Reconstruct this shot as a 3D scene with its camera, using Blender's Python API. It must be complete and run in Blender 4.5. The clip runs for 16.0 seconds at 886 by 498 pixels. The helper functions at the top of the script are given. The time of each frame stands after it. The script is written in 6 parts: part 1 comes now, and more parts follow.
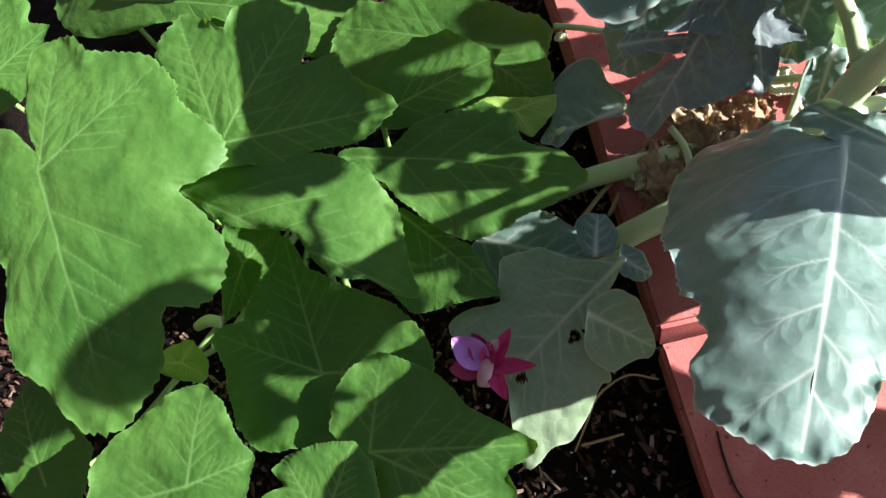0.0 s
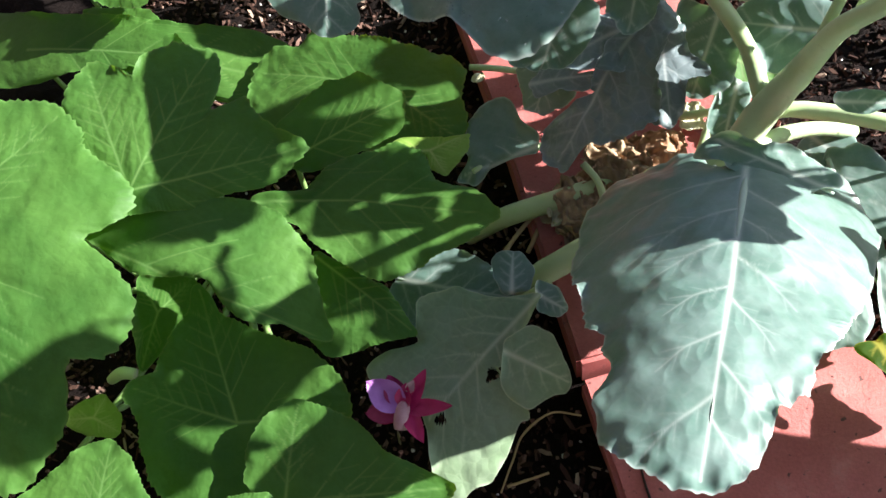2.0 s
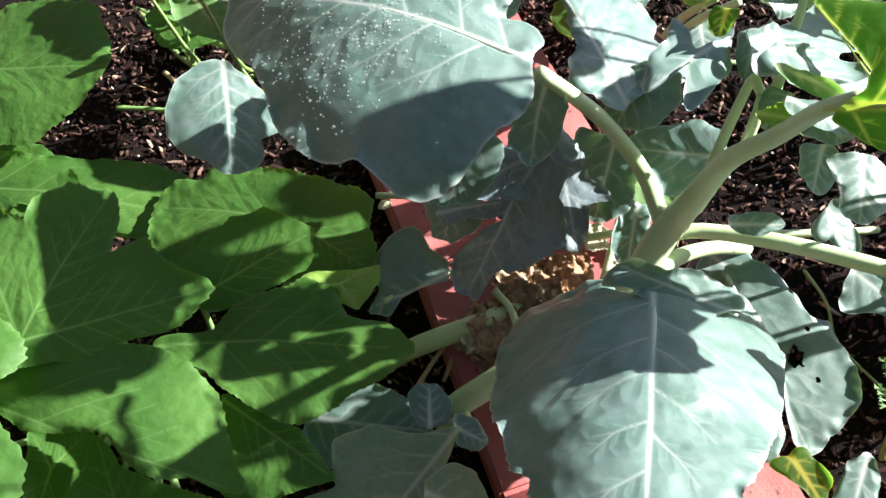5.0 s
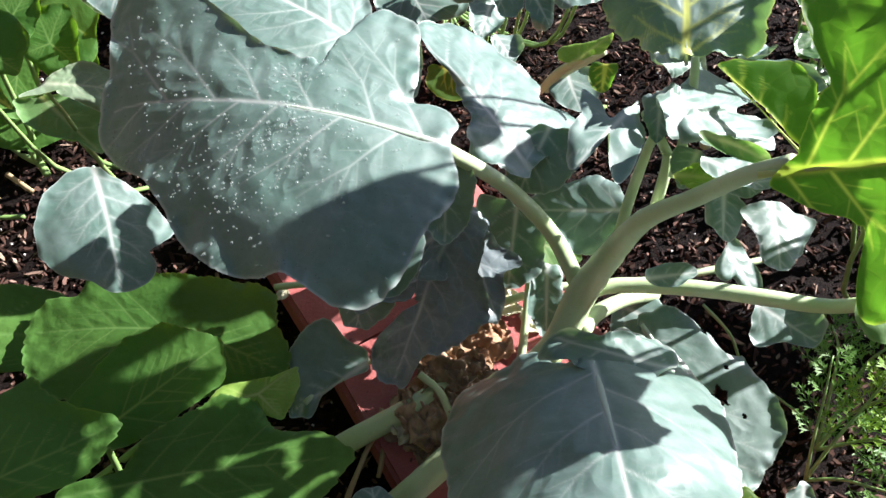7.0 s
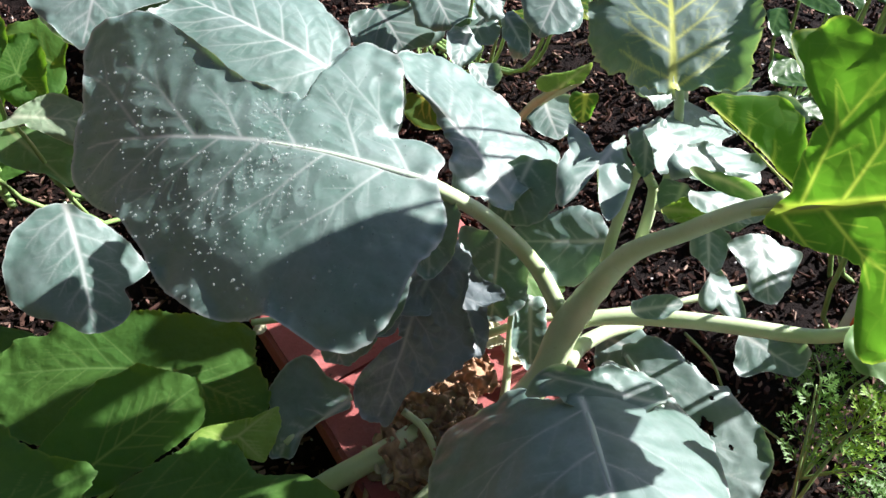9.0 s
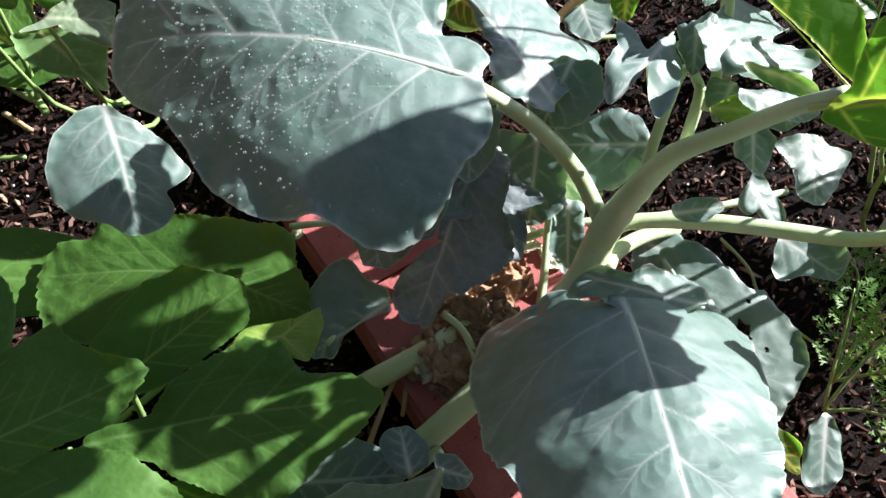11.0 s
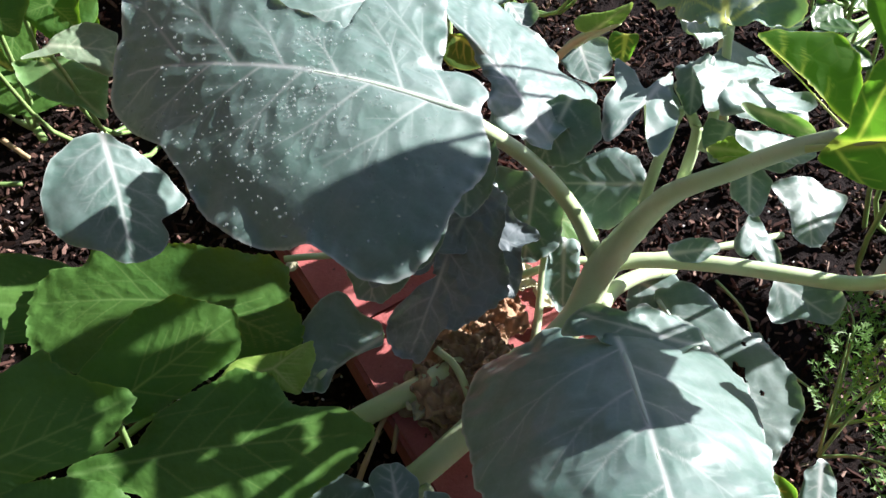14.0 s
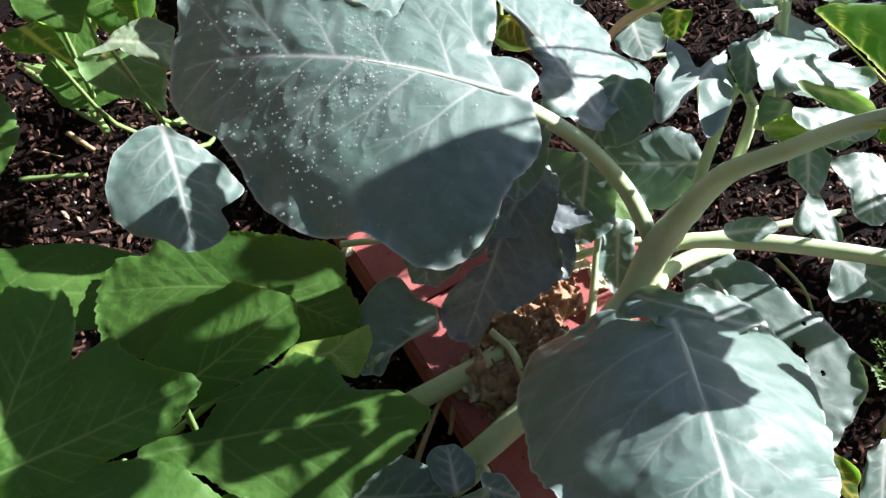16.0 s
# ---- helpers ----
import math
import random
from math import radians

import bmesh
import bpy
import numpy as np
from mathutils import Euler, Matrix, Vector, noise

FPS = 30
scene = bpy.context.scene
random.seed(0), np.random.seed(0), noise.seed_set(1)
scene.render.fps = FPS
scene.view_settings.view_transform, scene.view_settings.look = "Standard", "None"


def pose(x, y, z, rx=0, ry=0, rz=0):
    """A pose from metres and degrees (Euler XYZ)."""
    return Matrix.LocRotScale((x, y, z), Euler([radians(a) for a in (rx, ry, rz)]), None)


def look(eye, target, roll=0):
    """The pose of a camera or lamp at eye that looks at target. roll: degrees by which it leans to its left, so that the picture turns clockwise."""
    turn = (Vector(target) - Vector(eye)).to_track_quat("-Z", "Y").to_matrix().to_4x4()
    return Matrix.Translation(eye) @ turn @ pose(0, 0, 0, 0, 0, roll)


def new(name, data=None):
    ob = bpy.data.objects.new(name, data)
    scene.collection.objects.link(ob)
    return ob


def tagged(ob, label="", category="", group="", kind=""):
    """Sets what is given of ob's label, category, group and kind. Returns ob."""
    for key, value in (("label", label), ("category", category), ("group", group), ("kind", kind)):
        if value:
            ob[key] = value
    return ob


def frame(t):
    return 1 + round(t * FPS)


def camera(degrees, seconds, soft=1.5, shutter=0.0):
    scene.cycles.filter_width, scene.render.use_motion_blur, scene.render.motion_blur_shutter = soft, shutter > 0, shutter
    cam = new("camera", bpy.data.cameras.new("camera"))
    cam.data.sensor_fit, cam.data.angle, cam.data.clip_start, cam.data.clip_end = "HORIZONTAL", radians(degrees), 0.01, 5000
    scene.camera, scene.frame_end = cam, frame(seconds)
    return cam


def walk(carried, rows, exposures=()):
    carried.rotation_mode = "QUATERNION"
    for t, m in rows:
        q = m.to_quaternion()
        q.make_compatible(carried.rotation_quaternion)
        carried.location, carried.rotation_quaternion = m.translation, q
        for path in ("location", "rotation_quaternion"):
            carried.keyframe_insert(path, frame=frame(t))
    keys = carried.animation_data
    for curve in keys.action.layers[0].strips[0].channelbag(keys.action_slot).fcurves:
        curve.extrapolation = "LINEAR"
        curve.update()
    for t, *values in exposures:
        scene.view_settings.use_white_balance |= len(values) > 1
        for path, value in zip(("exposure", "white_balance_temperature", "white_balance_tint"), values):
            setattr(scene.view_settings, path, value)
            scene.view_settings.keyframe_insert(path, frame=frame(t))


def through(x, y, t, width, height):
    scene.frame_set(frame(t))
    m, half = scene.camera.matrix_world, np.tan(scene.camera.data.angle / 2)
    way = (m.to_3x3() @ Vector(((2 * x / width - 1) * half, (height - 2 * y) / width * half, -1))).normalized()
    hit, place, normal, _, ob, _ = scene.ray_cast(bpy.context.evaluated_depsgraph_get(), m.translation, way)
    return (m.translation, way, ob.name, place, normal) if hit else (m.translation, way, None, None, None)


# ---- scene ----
cam = camera(55.00, 16.0)
PATH = [
    (0.0, pose(0.0603, -0.0921, 0.9028, 25.03, 10.49, 20.50)),
    (0.5, pose(0.0748, -0.0923, 0.8903, 23.44, 9.22, 18.71)),
    (1.0, pose(0.0803, -0.0903, 0.8897, 23.87, 8.88, 18.52)),
    (1.5, pose(0.0823, -0.0829, 0.8905, 25.78, 8.46, 18.63)),
    (2.0, pose(0.0987, -0.0805, 0.8862, 27.64, 8.66, 17.59)),
    (2.5, pose(0.1050, -0.0774, 0.8837, 29.97, 8.02, 16.86)),
    (3.0, pose(0.1066, -0.0847, 0.8794, 32.57, 6.98, 17.26)),
    (3.5, pose(0.1133, -0.0738, 0.8908, 33.12, 7.11, 16.07)),
    (4.0, pose(0.1200, -0.0603, 0.8966, 33.99, 6.58, 13.47)),
    (4.2, pose(0.1255, -0.0654, 0.8930, 34.61, 6.56, 13.50)),
    (6.3, pose(-0.0020, -0.0002, 0.9000, 31.95, -0.15, 5.54)),
    (6.5, pose(0.0000, 0.0032, 0.8977, 33.52, -0.20, 4.08)),
    (7.0, pose(0.0013, 0.0053, 0.8971, 35.60, 0.00, 0.15)),
    (7.5, pose(-0.0329, -0.0030, 0.8808, 34.14, -0.92, -2.88)),
    (8.0, pose(-0.0166, 0.0097, 0.8916, 37.89, -1.61, -3.33)),
    (8.5, pose(-0.0191, 0.0327, 0.8990, 37.37, -2.18, -2.21)),
    (9.0, pose(-0.0155, 0.0274, 0.8949, 36.82, -1.46, -1.67)),
    (9.5, pose(-0.0170, 0.0240, 0.8912, 34.33, -0.38, -1.17)),
    (9.7, pose(-0.0185, 0.0217, 0.8949, 32.20, -0.37, -1.01)),
    (11.8, pose(-0.0436, 0.0167, 0.8812, 31.00, -0.47, -1.02)),
    (12.0, pose(-0.0303, 0.0142, 0.8807, 31.73, 0.52, -0.56)),
    (12.5, pose(-0.0360, 0.0194, 0.8792, 33.06, 0.96, 0.15)),
    (13.0, pose(-0.0441, 0.0135, 0.8845, 32.83, 0.61, 1.00)),
    (13.5, pose(-0.0373, 0.0139, 0.8799, 33.69, -0.91, 0.02)),
    (14.0, pose(-0.0379, 0.0165, 0.8809, 33.76, -1.43, -0.16)),
    (14.5, pose(-0.0387, 0.0112, 0.8771, 34.08, -1.39, -0.86)),
    (15.0, pose(-0.0249, 0.0107, 0.8795, 33.39, 0.15, -1.01)),
    (15.5, pose(-0.0298, 0.0114, 0.8838, 32.49, 2.48, -0.50)),
    (16.0, pose(-0.0354, 0.0180, 0.8894, 32.30, 2.23, 1.09)),
]
walk(cam, PATH, ((0.0, 1.90, 6500.0, 11.0), (2.5, 2.04, 6500.0, 9.0), (4.5, 1.96, 6500.0, 10.0), (7.0, 1.76, 6400.0, 15.0), (8.5, 1.62, 6400.0, 16.0), (16.0, 1.64, 6350.0, 18.0)))

# ---- sky, sun, exposure ----
SUN_TO = Vector((0.794, 0.387, 0.469)).normalized()
world = bpy.data.worlds.new("sky")
scene.world = world
world.use_nodes = True
wn = world.node_tree
sky = wn.nodes.new("ShaderNodeTexSky")
sky.sky_type, sky.sun_disc = "NISHITA", False
sky.air_density, sky.dust_density, sky.ozone_density = 0.28, 0.4, 0.2
sky.sun_elevation = math.asin(SUN_TO.z)
sky.sun_rotation = math.atan2(SUN_TO.x, SUN_TO.y)
wn.links.new(sky.outputs[0], wn.nodes["Background"].inputs[0])
wn.nodes["Background"].inputs[1].default_value = 0.080
sun_data = bpy.data.lights.new("sun", "SUN")
sun_data.energy, sun_data.angle, sun_data.color = 5.0, radians(0.55), (1.0, 0.98, 0.96)
sun = new("sun", sun_data)
sun.matrix_world = look(SUN_TO * 20, (0, 0, 0))


# ---- materials ----
def material(name):
    m = bpy.data.materials.new(name)
    m.use_nodes = True
    nt = m.node_tree
    return m, nt, nt.nodes["Principled BSDF"]


def node(nt, kind, **inputs):
    n = nt.nodes.new(kind)
    for k, v in inputs.items():
        n.inputs[k.replace("_", " ")].default_value = v
    return n


def ramp(nt, fac, *stops):
    n = nt.nodes.new("ShaderNodeValToRGB")
    el = n.color_ramp.elements
    while len(el) < len(stops):
        el.new(0.5)
    for e, (at, c) in zip(el, stops):
        e.position, e.color = at, (*c, 1)
    nt.links.new(fac, n.inputs[0])
    return n.outputs[0]


def mix(nt, fac, a, b, mode="MIX"):
    n = nt.nodes.new("ShaderNodeMix")
    n.data_type, n.blend_type = "RGBA", mode
    for sock, v in ((n.inputs[0], fac), (n.inputs[6], a), (n.inputs[7], b)):
        if isinstance(v, (int, float)):
            sock.default_value = v
        elif isinstance(v, tuple):
            sock.default_value = (*v, 1)
        else:
            nt.links.new(v, sock)
    return n.outputs[2]


def noise_tex(nt, scale, detail=4.0, rough=0.55):
    co = nt.nodes.new("ShaderNodeTexCoord")
    n = node(nt, "ShaderNodeTexNoise", Scale=scale, Detail=detail, Roughness=rough)
    nt.links.new(co.outputs["Object"], n.inputs["Vector"])
    return n.outputs["Fac"]


def bump(nt, height, strength, distance, prev=None):
    b = node(nt, "ShaderNodeBump", Strength=strength, Distance=distance)
    nt.links.new(height, b.inputs["Height"])
    if prev is not None:
        nt.links.new(prev, b.inputs["Normal"])
    return b.outputs[0]


def leaf_material(name, dark, light, vein, through, rough, gloss, bloom=None, quilt=60.0, shine=0.5, net=0.08, wrinkle=0.12):
    """A leaf: blade mottled from dark to light, paler veins from the mesh's vein attribute, light shining through."""
    m, nt, bsdf = material(name)
    big = noise_tex(nt, 9.0, 3.0)
    fine = noise_tex(nt, 130.0, 5.0, 0.65)
    att = nt.nodes.new("ShaderNodeAttribute")
    att.attribute_name = "vein"
    col = mix(nt, ramp(nt, big, (0.3, (0, 0, 0)), (0.7, (1, 1, 1))), dark, light)
    col = mix(nt, 0.35, col, ramp(nt, fine, (0.3, (0.35, 0.35, 0.35)), (0.75, (0.75, 0.75, 0.75))), "OVERLAY")
    if bloom:
        wax = noise_tex(nt, 26.0, 4.0, 0.7)
        col = mix(nt, ramp(nt, wax, (0.30, (0.06, 0.06, 0.06)), (0.70, (0.28, 0.28, 0.28))), col, bloom)
    # fine net of small veins
    warp = nt.nodes.new("ShaderNodeTexCoord")
    wob = node(nt, "ShaderNodeTexNoise", Scale=40.0, Detail=2.0)
    nt.links.new(warp.outputs["Object"], wob.inputs["Vector"])
    shift = nt.nodes.new("ShaderNodeVectorMath")
    shift.operation = "MULTIPLY_ADD"
    shift.inputs[1].default_value = (0.008, 0.008, 0.008)
    nt.links.new(wob.outputs["Color"], shift.inputs[0])
    nt.links.new(warp.outputs["Object"], shift.inputs[2])
    cell = node(nt, "ShaderNodeTexVoronoi", Scale=quilt * 1.15)
    cell.feature = "DISTANCE_TO_EDGE"
    nt.links.new(shift.outputs[0], cell.inputs["Vector"])
    thin = ramp(nt, cell.outputs["Distance"], (0.0, (net, net, net)), (0.07, (0, 0, 0)))
    col = mix(nt, thin, col, vein)
    col = mix(nt, att.outputs["Fac"], col, vein)
    nt.links.new(col, bsdf.inputs["Base Color"])
    rn = node(nt, "ShaderNodeMapRange", To_Min=rough - 0.08, To_Max=rough + 0.10)
    nt.links.new(big, rn.inputs["Value"])
    nt.links.new(rn.outputs[0], bsdf.inputs["Roughness"])
    bsdf.inputs["Specular IOR Level"].default_value = gloss
    n1 = bump(nt, ramp(nt, cell.outputs["Distance"], (0.0, (0, 0, 0)), (0.35, (1, 1, 1))), wrinkle, 0.002)
    n2 = bump(nt, fine, 0.07, 0.002, n1)
    nt.links.new(n2, bsdf.inputs["Normal"])
    tr = node(nt, "ShaderNodeBsdfTranslucent")
    tcol = mix(nt, att.outputs["Fac"], mix(nt, 0.25, through, col), (min(0.75, 4.5 * through[0]), min(0.8, 2.1 * through[1]), min(0.3, 7 * through[2])))
    nt.links.new(tcol, tr.inputs["Color"])
    nt.links.new(n2, tr.inputs["Normal"])
    add = node(nt, "ShaderNodeMixShader", Fac=shine)
    nt.links.new(bsdf.outputs[0], add.inputs[1])
    nt.links.new(tr.outputs[0], add.inputs[2])
    nt.links.new(add.outputs[0], nt.nodes["Material Output"].inputs[0])
    return m


BROC = leaf_material("broccoli_leaf", (0.046, 0.124, 0.088), (0.088, 0.176, 0.138), (0.58, 0.62, 0.58), (0.14, 0.32, 0.04), 0.43, 0.85,
                     bloom=(0.425, 0.475, 0.475), quilt=55, shine=0.18, net=0.035, wrinkle=0.04)
# shaded leaf with the sun behind: duller bloom and yellow veins put into the colour
BROC_SHADE = leaf_material("broccoli_leaf_shaded", (0.090, 0.170, 0.140), (0.14, 0.22, 0.195), (0.62, 0.68, 0.16), (0.20, 0.45, 0.04), 0.42, 0.8,
                           bloom=(0.30, 0.37, 0.37), quilt=55, shine=0.25, net=0.07, wrinkle=0.10)
# copy of BROC with sun from behind put into the colour: yellow veins, green blade
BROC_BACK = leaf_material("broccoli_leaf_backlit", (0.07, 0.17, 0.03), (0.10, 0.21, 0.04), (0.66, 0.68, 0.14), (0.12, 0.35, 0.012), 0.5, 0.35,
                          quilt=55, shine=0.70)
SQUASH = leaf_material("squash_leaf", (0.040, 0.118, 0.021), (0.082, 0.190, 0.036), (0.17, 0.33, 0.10), (0.19, 0.46, 0.012), 0.55, 0.25,
                       quilt=120, shine=0.32, net=0.03, wrinkle=0.07)
BROC_GREEN = leaf_material("broccoli_leaf_under", (0.10, 0.22, 0.07), (0.14, 0.27, 0.09), (0.30, 0.42, 0.2), (0.2, 0.45, 0.04), 0.5, 0.4, quilt=55, shine=0.3)
YOUNG = leaf_material("young_leaf", (0.20, 0.36, 0.06), (0.30, 0.46, 0.09), (0.5, 0.58, 0.2), (0.3, 0.55, 0.04), 0.5, 0.4, quilt=90, shine=0.35)
# bluer and greyer than BROC, with a weaker bloom
BROC_DARK = leaf_material("broccoli_leaf_blue_grey", (0.085, 0.125, 0.125), (0.135, 0.185, 0.190), (0.46, 0.51, 0.50), (0.10, 0.20, 0.05), 0.40, 0.9,
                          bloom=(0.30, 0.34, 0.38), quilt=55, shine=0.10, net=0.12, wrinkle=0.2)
BROC_PALE = leaf_material("broccoli_leaf_old", (0.16, 0.26, 0.13), (0.25, 0.35, 0.20), (0.52, 0.60, 0.42), (0.2, 0.36, 0.06), 0.5, 0.4,
                          bloom=(0.34, 0.38, 0.33), quilt=55, shine=0.22, net=0.10, wrinkle=0.2)
PEPPER = leaf_material("glossy_leaf", (0.02, 0.07, 0.012), (0.03, 0.10, 0.02), (0.08, 0.18, 0.05), (0.12, 0.35, 0.02), 0.28, 0.6, quilt=40, shine=0.2)


def stem_material(name, a, b, rough=0.45):
    m, nt, bsdf = material(name)
    col = mix(nt, ramp(nt, noise_tex(nt, 14.0, 4.0), (0.3, (0, 0, 0)), (0.7, (1, 1, 1))), a, b)
    sp = noise_tex(nt, 160.0, 3.0)
    col = mix(nt, ramp(nt, sp, (0.62, (0, 0, 0)), (0.8, (0.5, 0.5, 0.5))), col, tuple(0.7 * c for c in a))
    nt.links.new(col, bsdf.inputs["Base Color"])
    bsdf.inputs["Roughness"].default_value = rough
    bsdf.inputs["Subsurface Weight"].default_value = 0.1
    bsdf.inputs["Subsurface Radius"].default_value = (0.004, 0.006, 0.002)
    nt.links.new(bump(nt, sp, 0.15, 0.002), bsdf.inputs["Normal"])
    return m


STEM = stem_material("pale_stem", (0.42, 0.54, 0.26), (0.54, 0.65, 0.40))
STEM_GREEN = stem_material("green_stem", (0.16, 0.28, 0.08), (0.25, 0.38, 0.13))
RIB = stem_material("leaf_rib", (0.36, 0.46, 0.34), (0.48, 0.57, 0.47))
# rib coloured yellow for the sun shining through backlit blades
RIB_BACKLIT = stem_material("leaf_rib_backlit", (0.42, 0.50, 0.12), (0.52, 0.58, 0.2))
DRY = stem_material("dry_stalk", (0.34, 0.22, 0.11), (0.52, 0.38, 0.22), 0.8)


def soil_material():
    m, nt, bsdf = material("potting_soil")
    a = noise_tex(nt, 60.0, 8.0, 0.7)
    b = noise_tex(nt, 7.0, 3.0)
    col = ramp(nt, a, (0.25, (0.003, 0.002, 0.0016)), (0.55, (0.009, 0.0055, 0.0045)), (0.8, (0.036, 0.020, 0.016)))
    col = mix(nt, ramp(nt, b, (0.35, (0, 0, 0)), (0.7, (0.6, 0.6, 0.6))), col, (0.009, 0.0055, 0.0045))
    nt.links.new(col, bsdf.inputs["Base Color"])
    bsdf.inputs["Roughness"].default_value = 0.9
    bsdf.inputs["Specular IOR Level"].default_value = 0.12
    nt.links.new(bump(nt, a, 1.0, 0.012), bsdf.inputs["Normal"])
    return m


def paver_material():
    m, nt, bsdf = material("red_paver")
    oi = nt.nodes.new("ShaderNodeObjectInfo")
    a = noise_tex(nt, 11.0, 5.0)
    f = noise_tex(nt, 260.0, 4.0, 0.7)
    pit = noise_tex(nt, 95.0, 2.0)
    col = ramp(nt, a, (0.3, (0.34, 0.080, 0.070)), (0.7, (0.48, 0.145, 0.130)))
    col = mix(nt, 0.3, col, ramp(nt, f, (0.3, (0.3, 0.3, 0.3)), (0.7, (0.7, 0.7, 0.7))), "OVERLAY")
    col = mix(nt, ramp(nt, pit, (0.66, (0, 0, 0)), (0.72, (0.85, 0.85, 0.85))), col, (0.05, 0.025, 0.02))
    dust = noise_tex(nt, 23.0, 6.0, 0.7)
    col = mix(nt, ramp(nt, dust, (0.55, (0, 0, 0)), (0.8, (0.45, 0.45, 0.45))), col, (0.50, 0.25, 0.23))
    hsv = nt.nodes.new("ShaderNodeHueSaturation")
    mr = node(nt, "ShaderNodeMapRange", To_Min=0.85, To_Max=1.12)
    nt.links.new(oi.outputs["Random"], mr.inputs["Value"])
    nt.links.new(mr.outputs[0], hsv.inputs["Value"])
    nt.links.new(col, hsv.inputs["Color"])
    nt.links.new(hsv.outputs[0], bsdf.inputs["Base Color"])
    bsdf.inputs["Roughness"].default_value = 0.72
    n1 = bump(nt, a, 0.3, 0.01)
    nt.links.new(bump(nt, f, 0.45, 0.002, n1), bsdf.inputs["Normal"])
    return m


SOIL, PAVER = soil_material(), paver_material()


def plain(name, a, b, rough=0.6, scale=40.0, bumps=0.3, spec=0.4):
    m, nt, bsdf = material(name)
    n = noise_tex(nt, scale, 5.0)
    nt.links.new(ramp(nt, n, (0.3, a), (0.7, b)), bsdf.inputs["Base Color"])
    bsdf.inputs["Roughness"].default_value = rough
    bsdf.inputs["Specular IOR Level"].default_value = spec
    nt.links.new(bump(nt, n, bumps, 0.003), bsdf.inputs["Normal"])
    return m


# ---- builders ----
def link(name, bm, mat, parent=None, label="", smooth=True):
    me = bpy.data.meshes.new(name)
    bm.to_mesh(me)
    bm.free()
    me.materials.append(mat)
    if smooth:
        me.shade_smooth()
    ob = new(name, me)
    if parent:
        ob.parent = parent
    if label:
        ob["label"] = label
    return ob


def thing(name, at, label, category, group="", kind=""):
    e = new(name)
    e.empty_display_size = 0.02
    e.location = at
    return tagged(e, label, category, group, kind)


def under(ob, parent):
    """Parents ob to an unturned parent and keeps its place."""
    ob.parent = parent
    loc = parent.location.copy()
    if parent.parent:
        loc += parent.parent.location
    ob.location = ob.location - loc
    return ob


def spline(pts, n):
    """Points along a smooth curve through pts; each may carry a radius as a fourth number."""
    p = np.array(pts, float)
    if len(p) == 2:
        t = np.linspace(0, 1, n)[:, None]
        return p[0] * (1 - t) + p[1] * t
    q = np.vstack([2 * p[0] - p[1], p, 2 * p[-1] - p[-2]])
    out = []
    for u in np.linspace(0, len(p) - 1, n):
        i = min(int(u), len(p) - 2)
        f = u - i
        a, b, c, d = q[i:i + 4]
        out.append(0.5 * (2 * b + (c - a) * f + (2 * a - 5 * b + 4 * c - d) * f * f + (3 * b - a - 3 * c + d) * f ** 3))
    return np.array(out)


def tube_bm(pts, n=16, sides=10, lump=0.03, seed=0, flat=1.0):
    """A tapered round stalk through (x, y, z, radius) points, closed at both ends."""
    c = spline(pts, n)
    bm = bmesh.new()
    rings = []
    up = Vector((0.13, 0.2, 1)).normalized()
    for i, (x, y, z, r) in enumerate(c):
        d = Vector(c[min(i + 1, n - 1)][:3] - c[max(i - 1, 0)][:3]).normalized()
        s = d.cross(up)
        s = s.normalized() if s.length > 1e-3 else Vector((1, 0, 0))
        t = s.cross(d)
        ring = []
        for k in range(sides):
            a = 2 * math.pi * k / sides
            w = r * (1 + lump * noise.noise((3 * math.cos(a) + seed, 3 * math.sin(a), 0.35 * i)) * 2)
            ring.append(bm.verts.new(Vector((x, y, z)) + s * (w * math.cos(a)) + t * (w * flat * math.sin(a))))
        rings.append(ring)
    for a, b in zip(rings, rings[1:]):
        for k in range(sides):
            bm.faces.new((a[k], a[(k + 1) % sides], b[(k + 1) % sides], b[k]))
    bm.faces.new(rings[0])
    bm.faces.new(rings[-1][::-1])
    bmesh.ops.recalc_face_normals(bm, faces=bm.faces)
    return bm


def stalk(name, parent, pts, mat=None, n=16, sides=10, label="", seed=0, lump=0.03):
    """A stalk as a part; its points are in world space."""
    base = parent.location + (parent.parent.location if parent.parent else Vector())
    q = [(x - base.x, y - base.y, z - base.z, r) for x, y, z, r in pts]
    return link(name, tube_bm(q, n, sides, lump, seed), mat or STEM, parent, label)


def vein_distance(x, y, segs):
    """For arrays of places: the strength of the veins there, and the distance to the nearest."""
    best = np.zeros_like(x)
    near = np.full_like(x, 9.0)
    for (ax, ay, bx, by, wa, wb, s) in segs:
        dx, dy = bx - ax, by - ay
        f = np.clip(((x - ax) * dx + (y - ay) * dy) / (dx * dx + dy * dy + 1e-12), 0, 1)
        d = np.hypot(x - ax - f * dx, y - ay - f * dy)
        w = wa + (wb - wa) * f
        best = np.maximum(best, s * (1 - 0.35 * f) * np.exp(-(d / w) ** 2))
        near = np.minimum(near, d)
    return best, near


def radius_at(radii, a):
    n = len(radii)
    u = (a / (2 * math.pi) * n) % n
    i = int(u)
    f = u - i
    p = [radii[(i + k) % n] for k in (-1, 0, 1, 2)]
    v = 0.5 * (2 * p[1] + (p[2] - p[0]) * f + (2 * p[0] - 5 * p[1] + 4 * p[2] - p[3]) * f * f + (3 * p[1] - p[0] - 3 * p[2] + p[3]) * f ** 3)
    return max(v, 0.15 * p[1])


